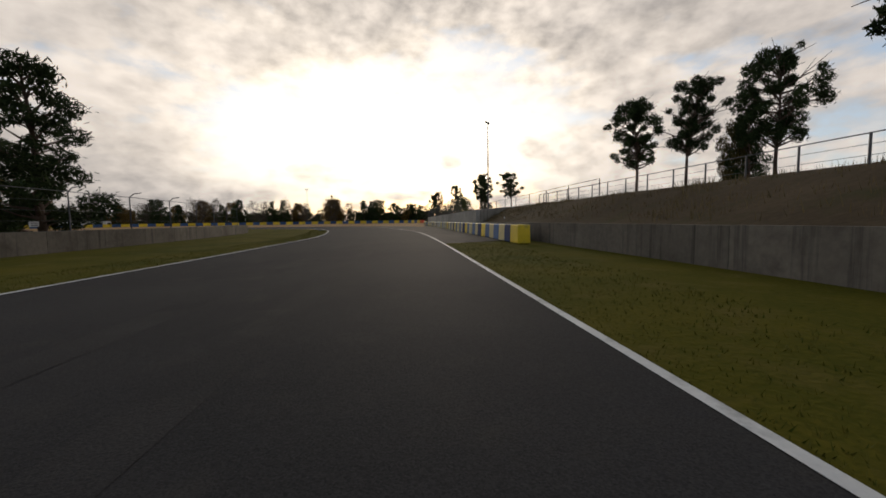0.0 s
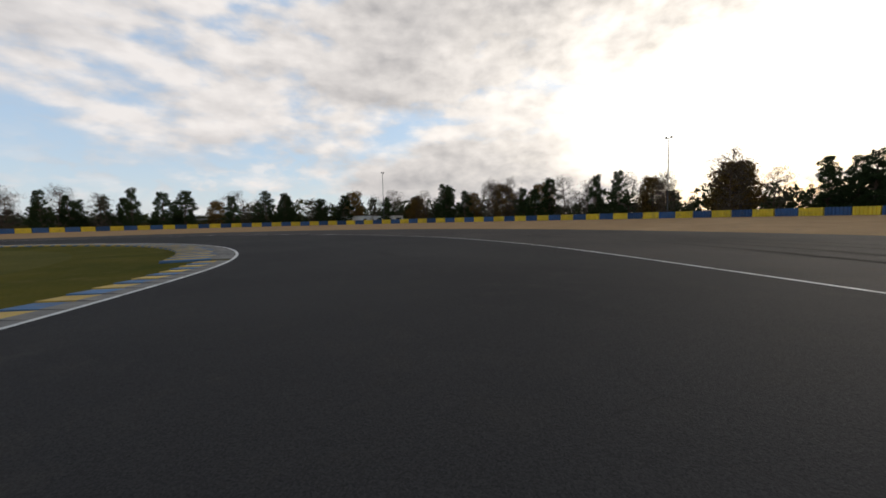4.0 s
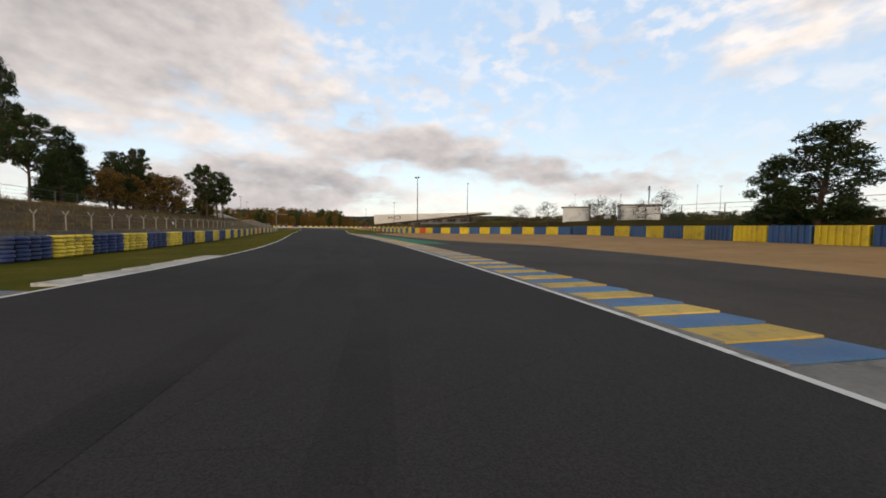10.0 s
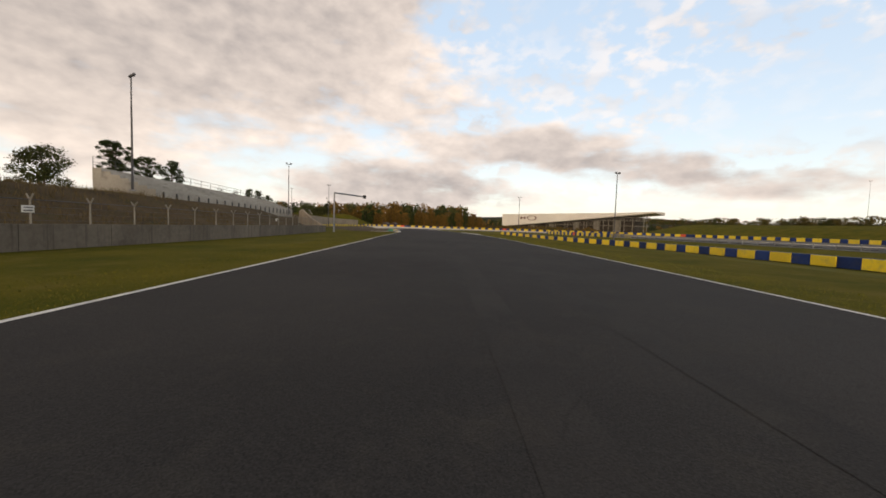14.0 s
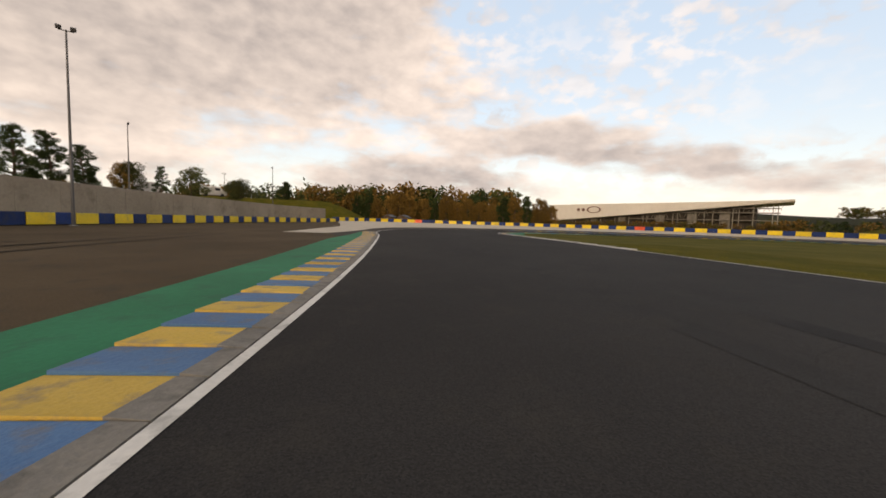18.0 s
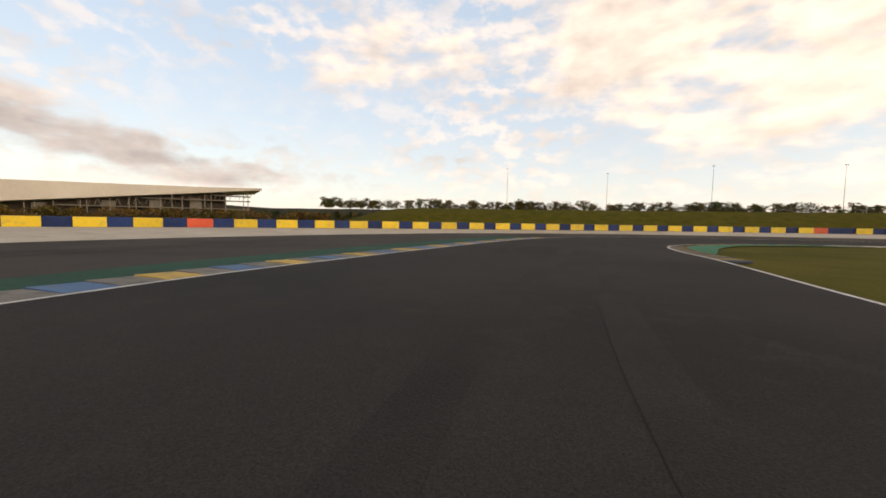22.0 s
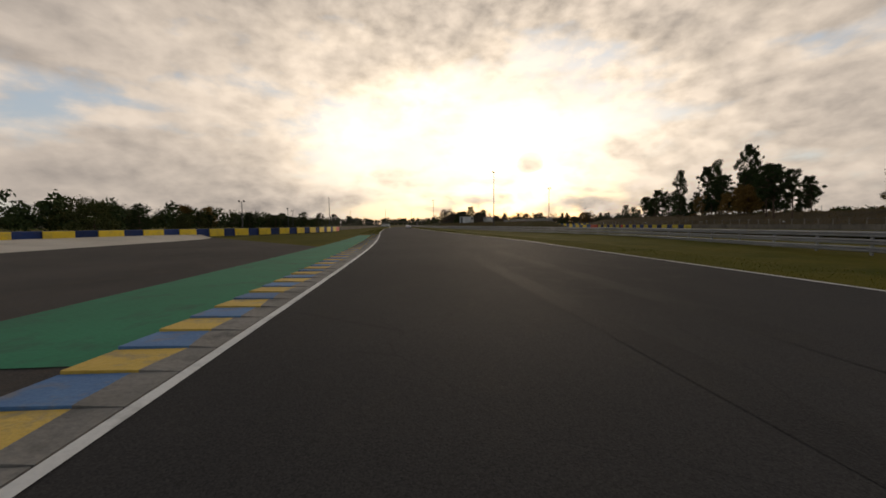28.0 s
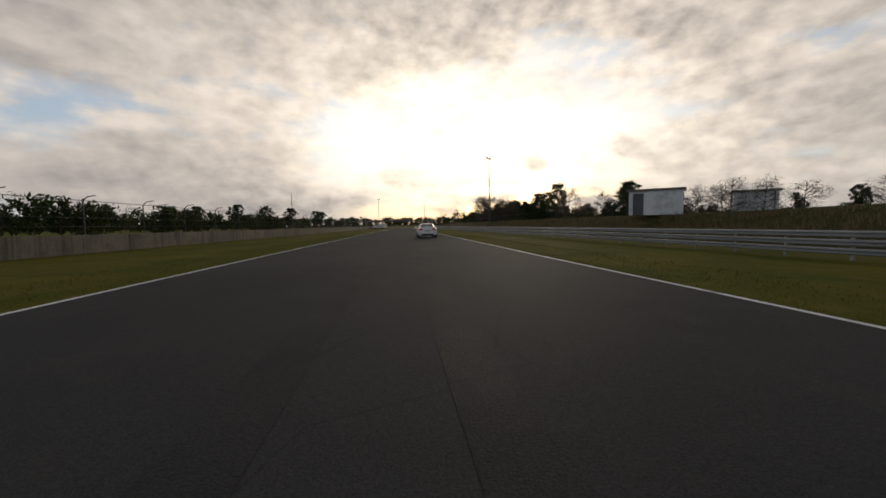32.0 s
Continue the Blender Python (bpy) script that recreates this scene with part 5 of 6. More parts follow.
M2 = curve([(-140, 36), (-163, 30), (-190, 20.5), (-214, 14), (-246, 8), (-268, 10)], 3)
mound("mound", [(M2, 1.0), (shifted(M2, 6), 3.0), (shifted(M2, 16), 4.6), (shifted(M2, 30), 5.0), (shifted(M2, 60), 5.2), (shifted(M2, 80), -0.1)], "earth", "earth mound with rough grass behind the wall")
M3 = curve([(-297, 14), (-292, 0), (-282, -18), (-262, -40)], 3)
mound("mound", [(M3, -0.06), (shifted(M3, -6), 3.2), (shifted(M3, -13), 6.6), (shifted(M3, -22), 7.0), (shifted(M3, -36), -0.1)], "grass", "steep grassed mound beside the woods")


# ---- uneven grass along the edges of the track ----
def tufts(name, line, d0, d1, per_metre, label):
    nrm = sides(line)
    n = int((len(line) - 1) * 0.7 * per_metre)
    i = RNG.integers(0, len(line) - 1, n)
    f = RNG.random(n)
    P, Q, K = (np.array([(v.x, v.y) for v in seq]) for seq in (line, line[1:] + line[-1:], nrm))
    d = d0 + (d1 - d0) * RNG.random(n) ** 1.6
    base = P[i] + (Q[i] - P[i]) * f[:, None] + K[i] * d[:, None]
    vs, fs = [], []
    for b in range(3):
        a = RNG.random(n) * 6.283
        h = 0.012 + 0.038 * RNG.random(n) ** 2
        w = 0.005 + 0.008 * RNG.random(n)
        lean = 0.025 * RNG.normal(size=(n, 2))
        o = base + 0.05 * RNG.normal(size=(n, 2))
        dx = np.stack([np.cos(a), np.sin(a)], 1) * w[:, None]
        z0 = -0.03 * np.ones(n)
        vs.append(np.stack([np.column_stack([o - dx, z0]), np.column_stack([o + dx, z0]), np.column_stack([o + lean, h])], 1).reshape(-1, 3))
    vs = np.concatenate(vs)
    fs = [(3 * k, 3 * k + 1, 3 * k + 2) for k in range(len(vs) // 3)]
    tagged(raw(name, vs.tolist(), fs, "blade"), label, "grass", kind="stuff")


M["blade"] = leaf_material("grass blades", (0.055, 0.072, 0.009), (0.17, 0.14, 0.024))
for line, a, b, d0, d1 in ((LEFT, (-8, 7), (60, 12), 0.12, 2.4), (RIGHT, (0, -2), (20, -2), -0.12, -3.0), (LEFT, (78, 62), (72, 67.6), 1.2, 3.0), (LEFT, (0, 86.9), (-146, 62.6), 0.12, 2.6), (RIGHT, (-44, 88.6), (-148, 76.4), -0.12, -2.6), (RIGHT, (-170, 70.6), (-205, 60.4), -0.12, -2.6),
                           (RIGHT, (-202, 104.6), (-20, 146), -0.12, -3.0), (LEFT, (-118, 133), (-20, 156.6), 0.12, 3.0)):
    tufts("grass_tufts", between(line, a, b), d0, d1, 110, "uneven grass blades beside the track")


# ---- dry weeds on the earth banks ----
def weeds(name, foot, steps, per_metre, label, i0=0, i1=None):
    rows = [(foot if not d else shifted(foot, d), h) for d, h in steps]
    n = min(len(l) for l, _ in rows)
    G = np.array([[(l[round(i * (len(l) - 1) / (n - 1))].x, l[round(i * (len(l) - 1) / (n - 1))].y, h) for i in range(n)] for l, h in rows])
    i1 = min(i1 or n - 6, n - 6)
    i0 = max(i0, 5)
    m = int((i1 - i0) * 2 * per_metre)
    i, k = RNG.integers(i0, i1, m), RNG.integers(0, len(rows) - 1, m)
    u, v = RNG.random(m)[:, None], RNG.random(m)[:, None]
    base = (G[k, i] * (1 - u) + G[k, i + 1] * u) * (1 - v) + (G[k + 1, i] * (1 - u) + G[k + 1, i + 1] * u) * v
    size = 0.5 + 1.4 * (0.5 + 0.5 * np.sin(base[:, 0] * 0.7) * np.sin(base[:, 1] * 0.9 + base[:, 0] * 0.23))
    vs = []
    for _ in range(5):
        a = RNG.random(m) * 6.283
        w = 0.012 + 0.02 * RNG.random(m)
        o = base + np.column_stack([0.12 * RNG.normal(size=(m, 2)), -0.12 * np.ones(m)])
        dx = np.column_stack([np.cos(a) * w, np.sin(a) * w, np.zeros(m)])
        tip = np.column_stack([0.09 * RNG.normal(size=(m, 2)), 0.16 + (0.06 + 0.26 * RNG.random(m)) * size])
        vs.append(np.stack([o - dx, o + dx, o + tip], 1).reshape(-1, 3))
    vs = np.concatenate(vs)
    tagged(raw(name, vs.tolist(), [(3 * j, 3 * j + 1, 3 * j + 2) for j in range(len(vs) // 3)], "weed"), label, "weeds", kind="stuff")


M["weed"] = leaf_material("dry weeds", (0.10, 0.075, 0.035), (0.22, 0.16, 0.075))
weeds("dry_weeds", FOOT2, [(0, 0.0), (3.5, 1.2), (9, 3.0), (14, 3.5)], 55, "dry brown weeds on the earth bank", 8, 75)
weeds("dry_weeds", FOOT1, [(-0.6, 0.98), (-3.5, 2.16), (-6, 2.6)], 40, "dry brown weeds on the bank above the wall", 30, 52)
weeds("dry_weeds", FOOT3, [(0, 0.0), (-3, 0.9), (-6, 1.85)], 40, "dry brown weeds on the bank behind the guard rail", 12, 70)


# ---- floodlight masts ----
def lamp_mast(x, y, top, z=-0.05, heads=2, turn=0.0, thin=False):
    h = top - z
    root = empty("floodlight_mast", Matrix.Translation((x, y, z)) @ Matrix.Rotation(turn, 4, "Z"))
    tagged(root, "tall grey steel mast with twin floodlights on top" if heads else "slim grey steel pole", "street lamp", group="floodlight masts")
    bm = bmesh.new()
    rod(bm, (0, 0, 0), (0, 0, h), 0.115 if not thin else 0.09, 0.055, 10)
    part("pole", bm, "dark steel", root)
    bm = bmesh.new()
    box(bm, (0.45, 0.45, 0.12), (0, 0, 0.06), 0.02)
    part("base_plate", bm, "steel", root)
    if heads:
        bm = bmesh.new()
        rod(bm, (-0.42, 0, h - 0.05), (0.42, 0, h - 0.05), 0.035)
        part("crossbar", bm, "dark steel", root)
        for s in (-1, 1):
            bm = bmesh.new()
            box(bm, (0.32, 0.24, 0.28), (s * 0.38, 0.08, h + 0.1), 0.05, Matrix.Rotation(-0.5, 4, "X"))
            part("lamp_head", bm, "dark steel", root)
    return root


for x, y, top, z in ((55.9, -11.9, 15.1, 2.6), (152.6, 37.9, 13.7, -0.05), (141.6, 103.3, 13.9, 0.4), (-59, 100.8, 11.0, -0.05), (-201.8, 25.0, 13.6, -0.05), (-202.9, 87, 11, -0.05), (-151.9, 100.4, 11.6, -0.95), (-82, 116.6, 12.7, -0.05),
                     (-0.6, 140.9, 11.8, -0.05), (-112, 45.5, 14, 3.6), (-155, 37, 13, 2.6), (-300.7, 266.8, 31, -0.05), (-251.3, 277.7, 27.6, -0.05), (-206.8, 276.1, 28.8, -0.05), (-166.2, 265.2, 25.5, -0.05), (-137.8, 251.2, 21.7, -0.05), (-105, 161.3, 5.5, -0.05), (-81, 165.5, 5.2, -0.05), (-42.5, 184.2, 6.2, -0.05), (-260, 2, 12, -0.05), (-290, -35, 14, -0.05), (90, 186, 12, -0.05), (-6, 48, 15, -0.05),
                     (-231.6, -4.3, 14.9, 4.5)):
    lamp_mast(x, y, top, z, turn=x)
for x, y, top in ((38.2, 121.6, 12.5), (46, 159.6, 8.9), (-87.8, 152.4, 7.4), (20, 186, 9)):
    lamp_mast(x, y, top, heads=0, thin=True)

# mast with antennas
mast = empty("antenna_mast", Matrix.Translation((-118, 198.5, -0.05)))
tagged(mast, "slim steel mast carrying antenna panels", "mast")
bm = bmesh.new()
rod(bm, (0, 0, 0), (0, 0, 18.4), 0.25, 0.16, 10)
part("pole", bm, "dark steel", mast)
for k in range(3):
    bm = bmesh.new()
    a = k * math.tau / 3
    box(bm, (0.3, 0.16, 2.0), (0.36 * math.cos(a), 0.36 * math.sin(a), 17.2), 0.04, Matrix.Rotation(a, 4, "Z"))
    part("antenna_panel", bm, "steel", mast)
bm = bmesh.new()
box(bm, (0.5, 0.5, 0.5), (0, 0, 14.6), 0.05)
part("antenna_box", bm, "steel", mast)


# ---- fences ----
def catch_fence(line, z, height, gap, label, bent=0.7, wires=5, side=1, name="catch_fence", fork=0.0):
    """Posts with outward-bent tops and taut wires."""
    root = empty(name, Matrix.Translation(line[0]))
    tagged(root, label, "fence", group="fences")
    inv = root.matrix_world.inverted()
    step = max(1, round(gap / (line[1] - line[0]).length))
    nrm = sides(line)
    idx = list(range(0, len(line), step))
    hz = z if callable(z) else (lambda u: z)
    tops = []
    mesh = None
    for i in idx:
        if mesh is None:
            bm = bmesh.new()
            rod(bm, (0, 0, -0.1), (0, 0, height), 0.04, 0.035, 6)
            if bent:
                rod(bm, (0, 0, height - 0.02), (0, bent * 0.35, height + bent * 0.3), 0.035, 0.03, 6)
                rod(bm, (0, bent * 0.34, height + bent * 0.29), (0, bent, height + bent * 0.4), 0.03, 0.025, 6)
            if fork:
                for sgn in (-1, 1):
                    rod(bm, (0, 0, height - 0.03), (sgn * 0.4 * fork, sgn * fork, height + fork), 0.032, 0.026, 6)
            mesh = bpy.data.meshes.new("post")
            bm.to_mesh(mesh)
            bm.free()
            mesh.materials.append(M["weathered post" if fork else "dark steel"])
        post = new("post", mesh)
        post.parent = root
        p = line[i]
        post.matrix_local = inv @ Matrix.Translation((p.x, p.y, hz(i / len(line)))) @ Matrix.Rotation(math.atan2(nrm[i].y, nrm[i].x) - math.pi / 2 + (0 if side > 0 else math.pi), 4, "Z")
    for k in range(wires):
        zz = height * (k + 1) / wires
        tube("wire", [inv @ Vector((line[i].x, line[i].y, hz(i / len(line)) + zz)) for i in idx], 0.008 if k < wires - 1 else 0.02, "dark steel", root)
    return root


catch_fence(shifted(between(WALL1, (50, -7), (120, -6.6)), -0.2), 2.23, 1.7, 2.4, "wire catch fence with bent posts on a concrete wall", 0.55, 6, 1)
catch_fence(shifted(FOOT1, -5.5)[16:50], 2.6, 0.95, 2.6, "low post and rail fence on top of the bank", 0, 3)
catch_fence(shifted(between(WALL1, (24, -7), (121, -6.5)), -5.5), 2.75, 1.0, 4.8, "low post and rail fence on top of the bank", 0, 3)
catch_fence(curve([(-60, 17.4), (0, 17), (30, 17.8), (52, 21.3)], 1.2), -0.05, 3.0, 4.8, "wire catch fence with bent posts behind the wall", 0.7, 6, -1)
catch_fence(curve([(20, 75.6), (0, 76.2), (-38, 71.2), (-73, 65.2), (-104, 60.4), (-133, 54)], 1.2), 0.2, 1.5, 2.6, "wire catch fence with forked posts at the foot of a bank", 0, 6, -1, fork=0.2)
catch_fence(shifted(FOOT2, 11)[:60], 3.2, 1.3, 4.0, "wire mesh fence along the top of the bank", 0, 4)
catch_fence(curve([(-92, 153), (-72, 158), (-45, 163.4), (0, 172.5), (60, 185.5), (150, 205)], 1.2), -0.05, 2.9, 4.8, "wire catch fence with bent posts behind the wall", 0.7, 6, -1)
catch_fence(between(shifted(FOOT3, -11.5), (-30, 117.5), (150, 163)), 2.0, 1.6, 4.0, "wire mesh fence along the top of the bank", 0, 4)


# ---- guard rails: three beams of pressed steel on posts ----
def guard_rail(line, z, label, beams=3, gap=2.0):
    root = empty("guard_rail", Matrix.Translation(line[0]))
    tagged(root, label, "guard rail", group="guard rails")
    inv = root.matrix_world.inverted()
    nrm = sides(line)
    hz = z if callable(z) else (lambda u: z)
    prof = ((0.0, 0.0), (0.05, 0.04), (0.05, 0.10), (0.0, 0.14), (0.0, 0.17), (0.05, 0.21), (0.05, 0.27), (0.0, 0.31))
    n, m = len(line), len(prof)
    for b in range(beams):
        vs = []
        for i in range(n):
            for d, h in prof:
                p = inv @ (line[i] + nrm[i] * d)
                vs.append((p.x, p.y, hz(i / n) + 0.12 + b * 0.27 + h * 0.62))
        fs = [(i * m + j, (i + 1) * m + j, (i + 1) * m + j + 1, i * m + j + 1) for i in range(n - 1) for j in range(m - 1)]
        beam = raw("rail_beam", vs, fs, "steel", root)
        beam.modifiers.new("plate", "SOLIDIFY").thickness = 0.006
    bm = bmesh.new()
    box(bm, (0.1, 0.06, 1.0), (0, 0, 0.4), 0.008)
    me = bpy.data.meshes.new("post")
    bm.to_mesh(me)
    bm.free()
    me.materials.append(M["steel"])
    step = max(1, round(gap / (line[1] - line[0]).length))
    for i in range(0, n, step):
        o = new("post", me)
        o.parent = root
        q = line[i] - nrm[i] * 0.06
        o.matrix_local = inv @ Matrix.Translation((q.x, q.y, hz(i / n) - 0.05))
    return root


RAIL = curve([(-166, 104), (-150, 105.6), (-132, 108.4), (-100, 116.6), (-54, 129.2), (-30, 135.4), (10, 145.6), (60, 158), (150, 179)], 2.0)
guard_rail(RAIL, 0.0, "three-beam galvanised guard rail beside the grass")
guard_rail(between(shifted(FOOT3, -7.6), (-88, 105.5), (-62, 114)), 1.82, "three-beam galvanised guard rail along the bank", 2)


# ---- white huts on the bank ----
def hut(x, y, z, w, d, h, turn, window=True, door=-0.3):
    root = empty("hut", Matrix.Translation((x, y, z)) @ Matrix.Rotation(turn, 4, "Z"))
    tagged(root, "small white flat-roofed marshal hut on a grass bank", "hut", group="huts")
    bm = bmesh.new()
    box(bm, (w, d, h), (0, 0, h / 2), 0.02)
    part("wall", bm, "paint white", root)
    bm = bmesh.new()
    box(bm, (w + 0.4, d + 0.4, 0.16), (0, 0, h + 0.08), 0.03)
    part("roof", bm, "concrete", root, "grey overhanging flat roof")
    if window:
        # solid dark panel on the wall, the doorway's shade put into its colour
        bm = bmesh.new()
        box(bm, (0.9, 0.06, min(2.0, h - 0.25)), (w * door, d / 2 + 0.012, min(2.0, h - 0.25) / 2 + 0.02), 0.01)
        part("door", bm, "dark steel", root, "dark panel standing in for a shaded doorway")
        bm = bmesh.new()
        box(bm, (0.06, d * 0.55, 0.8), (-w / 2 - 0.012, 0, 1.6), 0.01)
        part("window", bm, "dark glass", root)
    return root


M["paint white"] = surface("white painted wall", (0.55, 0.55, 0.54), (0.74, 0.73, 0.70), 0.6, 0.7, 0.1, 12, dirt=(0.40, 0.38, 0.35))
M["dark glass"] = surface("dark glass", (0.02, 0.025, 0.03), (0.05, 0.055, 0.06), 0.5, 0.15, 0.0, 10)
hut(-25.4, 125.2, 1.85, 4.4, 2.6, 2.25, radians(65), door=0.32)
hut(-26.6, 117.4, 1.95, 3.1, 2.0, 1.8, radians(62), window=False)
hut(143.7, 118.5, 0.0, 10, 5, 2.8, radians(120))
hut(148, 110, 0.0, 7, 5, 2.6, radians(110))


# ---- yellow marshal post behind the gravel bed ----
def marshal_post(x, y, z, turn):
    root = empty("marshal_post", Matrix.Translation((x, y, z)) @ Matrix.Rotation(turn, 4, "Z"))
    tagged(root, "open yellow marshal post behind the barrier, inside shade painted black", "shelter")
    for dx, dy in ((-0.95, -0.7), (0.95, -0.7), (-0.95, 0.7), (0.95, 0.7)):
        bm = bmesh.new()
        box(bm, (0.16, 0.16, 1.9), (dx, dy, 0.95), 0.015)
        part("post", bm, "block yellow", root)
    bm = bmesh.new()
    box(bm, (2.3, 1.8, 0.18), (0, 0, 1.99), 0.03)
    part("roof", bm, "block yellow", root)
    # black sheet that paints in the shade inside the opening
    bm = bmesh.new()
    box(bm, (1.7, 0.06, 1.85), (0, 0.68, 0.94), 0.01)
    part("back_panel", bm, "rubber", root, "black panel standing in for the shade inside")
    for s in (-1, 1):
        bm = bmesh.new()
        box(bm, (0.06, 1.2, 0.8), (s * 0.95, 0, 0.45), 0.01)
        part("side_panel", bm, "block yellow", root)


marshal_post(35.2, 121.6, 0.0, radians(10))


# ---- large hall with a white sloping roof ----
def hall():
    L, R = Vector((-518, 90, 0)), Vector((-438, 220, 0))
    ax = (R - L).normalized()
    back = Vector((-ax.y, ax.x, 0))
    root = empty("hall", Matrix.Translation(L))
    tagged(root, "large modern hall under a white wedge-shaped roof", "building")

    def P(u, v, z):
        q = ax * u + back * v
        return (q.x, q.y, z)
    n = (R - L).length
    bm = bmesh.new()
    rows = ((0, 4.5, 17.5), (n * 0.3, 8.5, 18.2), (n * 0.6, 13.0, 18.8), (n * 0.85, 16.8, 19.4), (n, 19.0, 20.2))
    ring = []
    for u, lo, hi in rows:
        ring.append([bm.verts.new(P(u, v, z)) for v, z in ((0, lo), (-0.6, hi), (45, hi + 1.5), (45, lo))])
    for a, b in zip(ring, ring[1:]):
        for k in range(4):
            bm.faces.new((a[k], b[k], b[(k + 1) % 4], a[(k + 1) % 4]))
    bm.faces.new(ring[0][::-1])
    bm.faces.new(ring[-1])
    part("roof", bm, "roof panel", root, "smooth off-white fascia and roof")
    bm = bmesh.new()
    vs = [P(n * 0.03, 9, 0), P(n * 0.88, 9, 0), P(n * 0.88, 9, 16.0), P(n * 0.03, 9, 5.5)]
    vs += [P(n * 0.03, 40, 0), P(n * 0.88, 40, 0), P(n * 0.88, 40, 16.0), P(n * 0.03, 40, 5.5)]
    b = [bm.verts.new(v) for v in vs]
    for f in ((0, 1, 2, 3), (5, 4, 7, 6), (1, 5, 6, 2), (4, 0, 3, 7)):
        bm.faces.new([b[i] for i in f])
    part("facade", bm, "hall shade", root, "recessed facade, dim interior under the roof put into its dark colour")
    for k in range(22):
        u = n * (0.06 + 0.92 * ((k + 0.35 * math.sin(k * 2.3)) / 21.3))
        top = 5.0 + 14.0 * u / n
        bm = bmesh.new()
        rod(bm, P(u, 3.5, -0.1), P(u, 3.5, top), 0.22, n=8)
        part("column", bm, "weathered post", root)
    for u in (0.22, 0.36, 0.53, 0.66, 0.78):
        bm = bmesh.new()
        mid = ax * n * u + back * 7.4
        box(bm, (4.2 + 2 * u, 2.6, 4.5 + 11.0 * u), (mid.x, mid.y, 2.2 + 5.5 * u), 0.05, Matrix.Rotation(math.atan2(ax.y, ax.x), 4, "Z"))
        part("stair_core", bm, "concrete", root, "pale concrete stair core")
    for k in range(30):
        u = n * (0.46 + 0.5 * k / 29)
        top = 5.0 + 14.0 * u / n
        bm = bmesh.new()
        rod(bm, P(u, 6.5 if k % 2 else 5.0, top - 4.6), P(u + (1.6 if k % 3 else -1.6), 6.0, top), 0.13, n=6)
        part("brace", bm, "weathered post", root)
    for k, (f, z) in enumerate(((0.40, 7.4), (0.62, 12.2), (0.84, 15.0))):
        bm = bmesh.new()
        a0, a1 = n * f, n * 0.96
        mid = ax * (a0 + a1) / 2 + back * 5.5
        box(bm, (a1 - a0, 5, 0.5), (mid.x, mid.y, z), 0.05, Matrix.Rotation(math.atan2(ax.y, ax.x), 4, "Z"))
        part("floor_slab", bm, "concrete", root)
    # plain sign shapes on the roof's face
    bm = bmesh.new()
    seg = 28
    for i in range(seg):
        vs = []
        for j in (i, i + 1):
            a = j * math.tau / seg
            for r in (1.0, 0.78):
                vs.append(bm.verts.new(P(n * 0.235 + 5.6 * r * math.cos(a), -0.72, 13.6 + 2.6 * r * math.sin(a))))
        bm.faces.new((vs[0], vs[1], vs[3], vs[2]))
    s = part("sign", bm, "sign brown", root, "dark oval ring sign")
    s.modifiers.new("plate", "SOLIDIFY").thickness = 0.1
    for u in (0.155, 0.18):
        bm = bmesh.new()
        q = ax * n * u + back * -0.72
        bmesh.ops.create_cone(bm, cap_ends=True, segments=16, radius1=1.3, radius2=1.3, depth=0.12, matrix=Matrix.Translation((q.x, q.y, 13.6)) @ Vector((back.x, back.y, 0)).to_track_quat("Z", "Y").to_matrix().to_4x4())
        part("sign_dot", bm, "sign brown", root)


M["roof panel"] = surface("off-white roof panels", (0.58, 0.54, 0.49), (0.68, 0.64, 0.58), 0.12, 0.6, 0.0, 4, spec=0.3)
# the dim interior under the roof is put into this dark brown colour
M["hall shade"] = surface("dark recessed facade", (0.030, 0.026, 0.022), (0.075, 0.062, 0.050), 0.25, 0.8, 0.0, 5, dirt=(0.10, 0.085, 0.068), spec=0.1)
M["sign brown"] = surface("dark sign lettering", (0.10, 0.045, 0.035), (0.16, 0.07, 0.055), 0.5, 0.6, 0.0, 6)
hall()


# ---- two small wooden sheds behind the barrier ----
def shed(x, y, z, w, d, h, turn):
    root = empty("shed", Matrix.Translation((x, y, z)) @ Matrix.Rotation(turn, 4, "Z"))
    tagged(root, "small brown wooden shed with a pitched roof behind the barrier", "shed", group="sheds")
    bm = bmesh.new()
    prof = [(-w / 2, 0), (w / 2, 0), (w / 2, h * 0.72), (0, h), (-w / 2, h * 0.72)]
    a, b = ([bm.verts.new((px_, s_ * d / 2, z_)) for px_, z_ in prof] for s_ in (-1, 1))
    for i in range(5):
        bm.faces.new((a[i], a[(i + 1) % 5], b[(i + 1) % 5], b[i]))
    bm.faces.new(a[::-1])
    bm.faces.new(b)
    bmesh.ops.recalc_face_normals(bm, faces=bm.faces)
    part("wall", bm, "bark", root)
    for s_ in (-1, 1):
        bm = bmesh.new()
        box(bm, (w * 0.62, d + 0.4, 0.08), (s_ * w * 0.27, 0, h * 0.87 + 0.03), 0.01, Matrix.Rotation(s_ * math.atan2(h * 0.28, w / 2), 4, "Y"))
        part("roof", bm, "dark steel", root, "grey sheet roof")
    bm = bmesh.new()
    box(bm, (0.8, 0.06, h * 0.58), (0, d / 2 + 0.02, h * 0.3), 0.01)
    part("door", bm, "weathered post", root, "pale door")


shed(-299.0, 17.5, -0.05, 3.4, 3.0, 2.6, radians(255))
shed(-298.4, 22.5, -0.05, 3.4, 3.0, 2.6, radians(258))


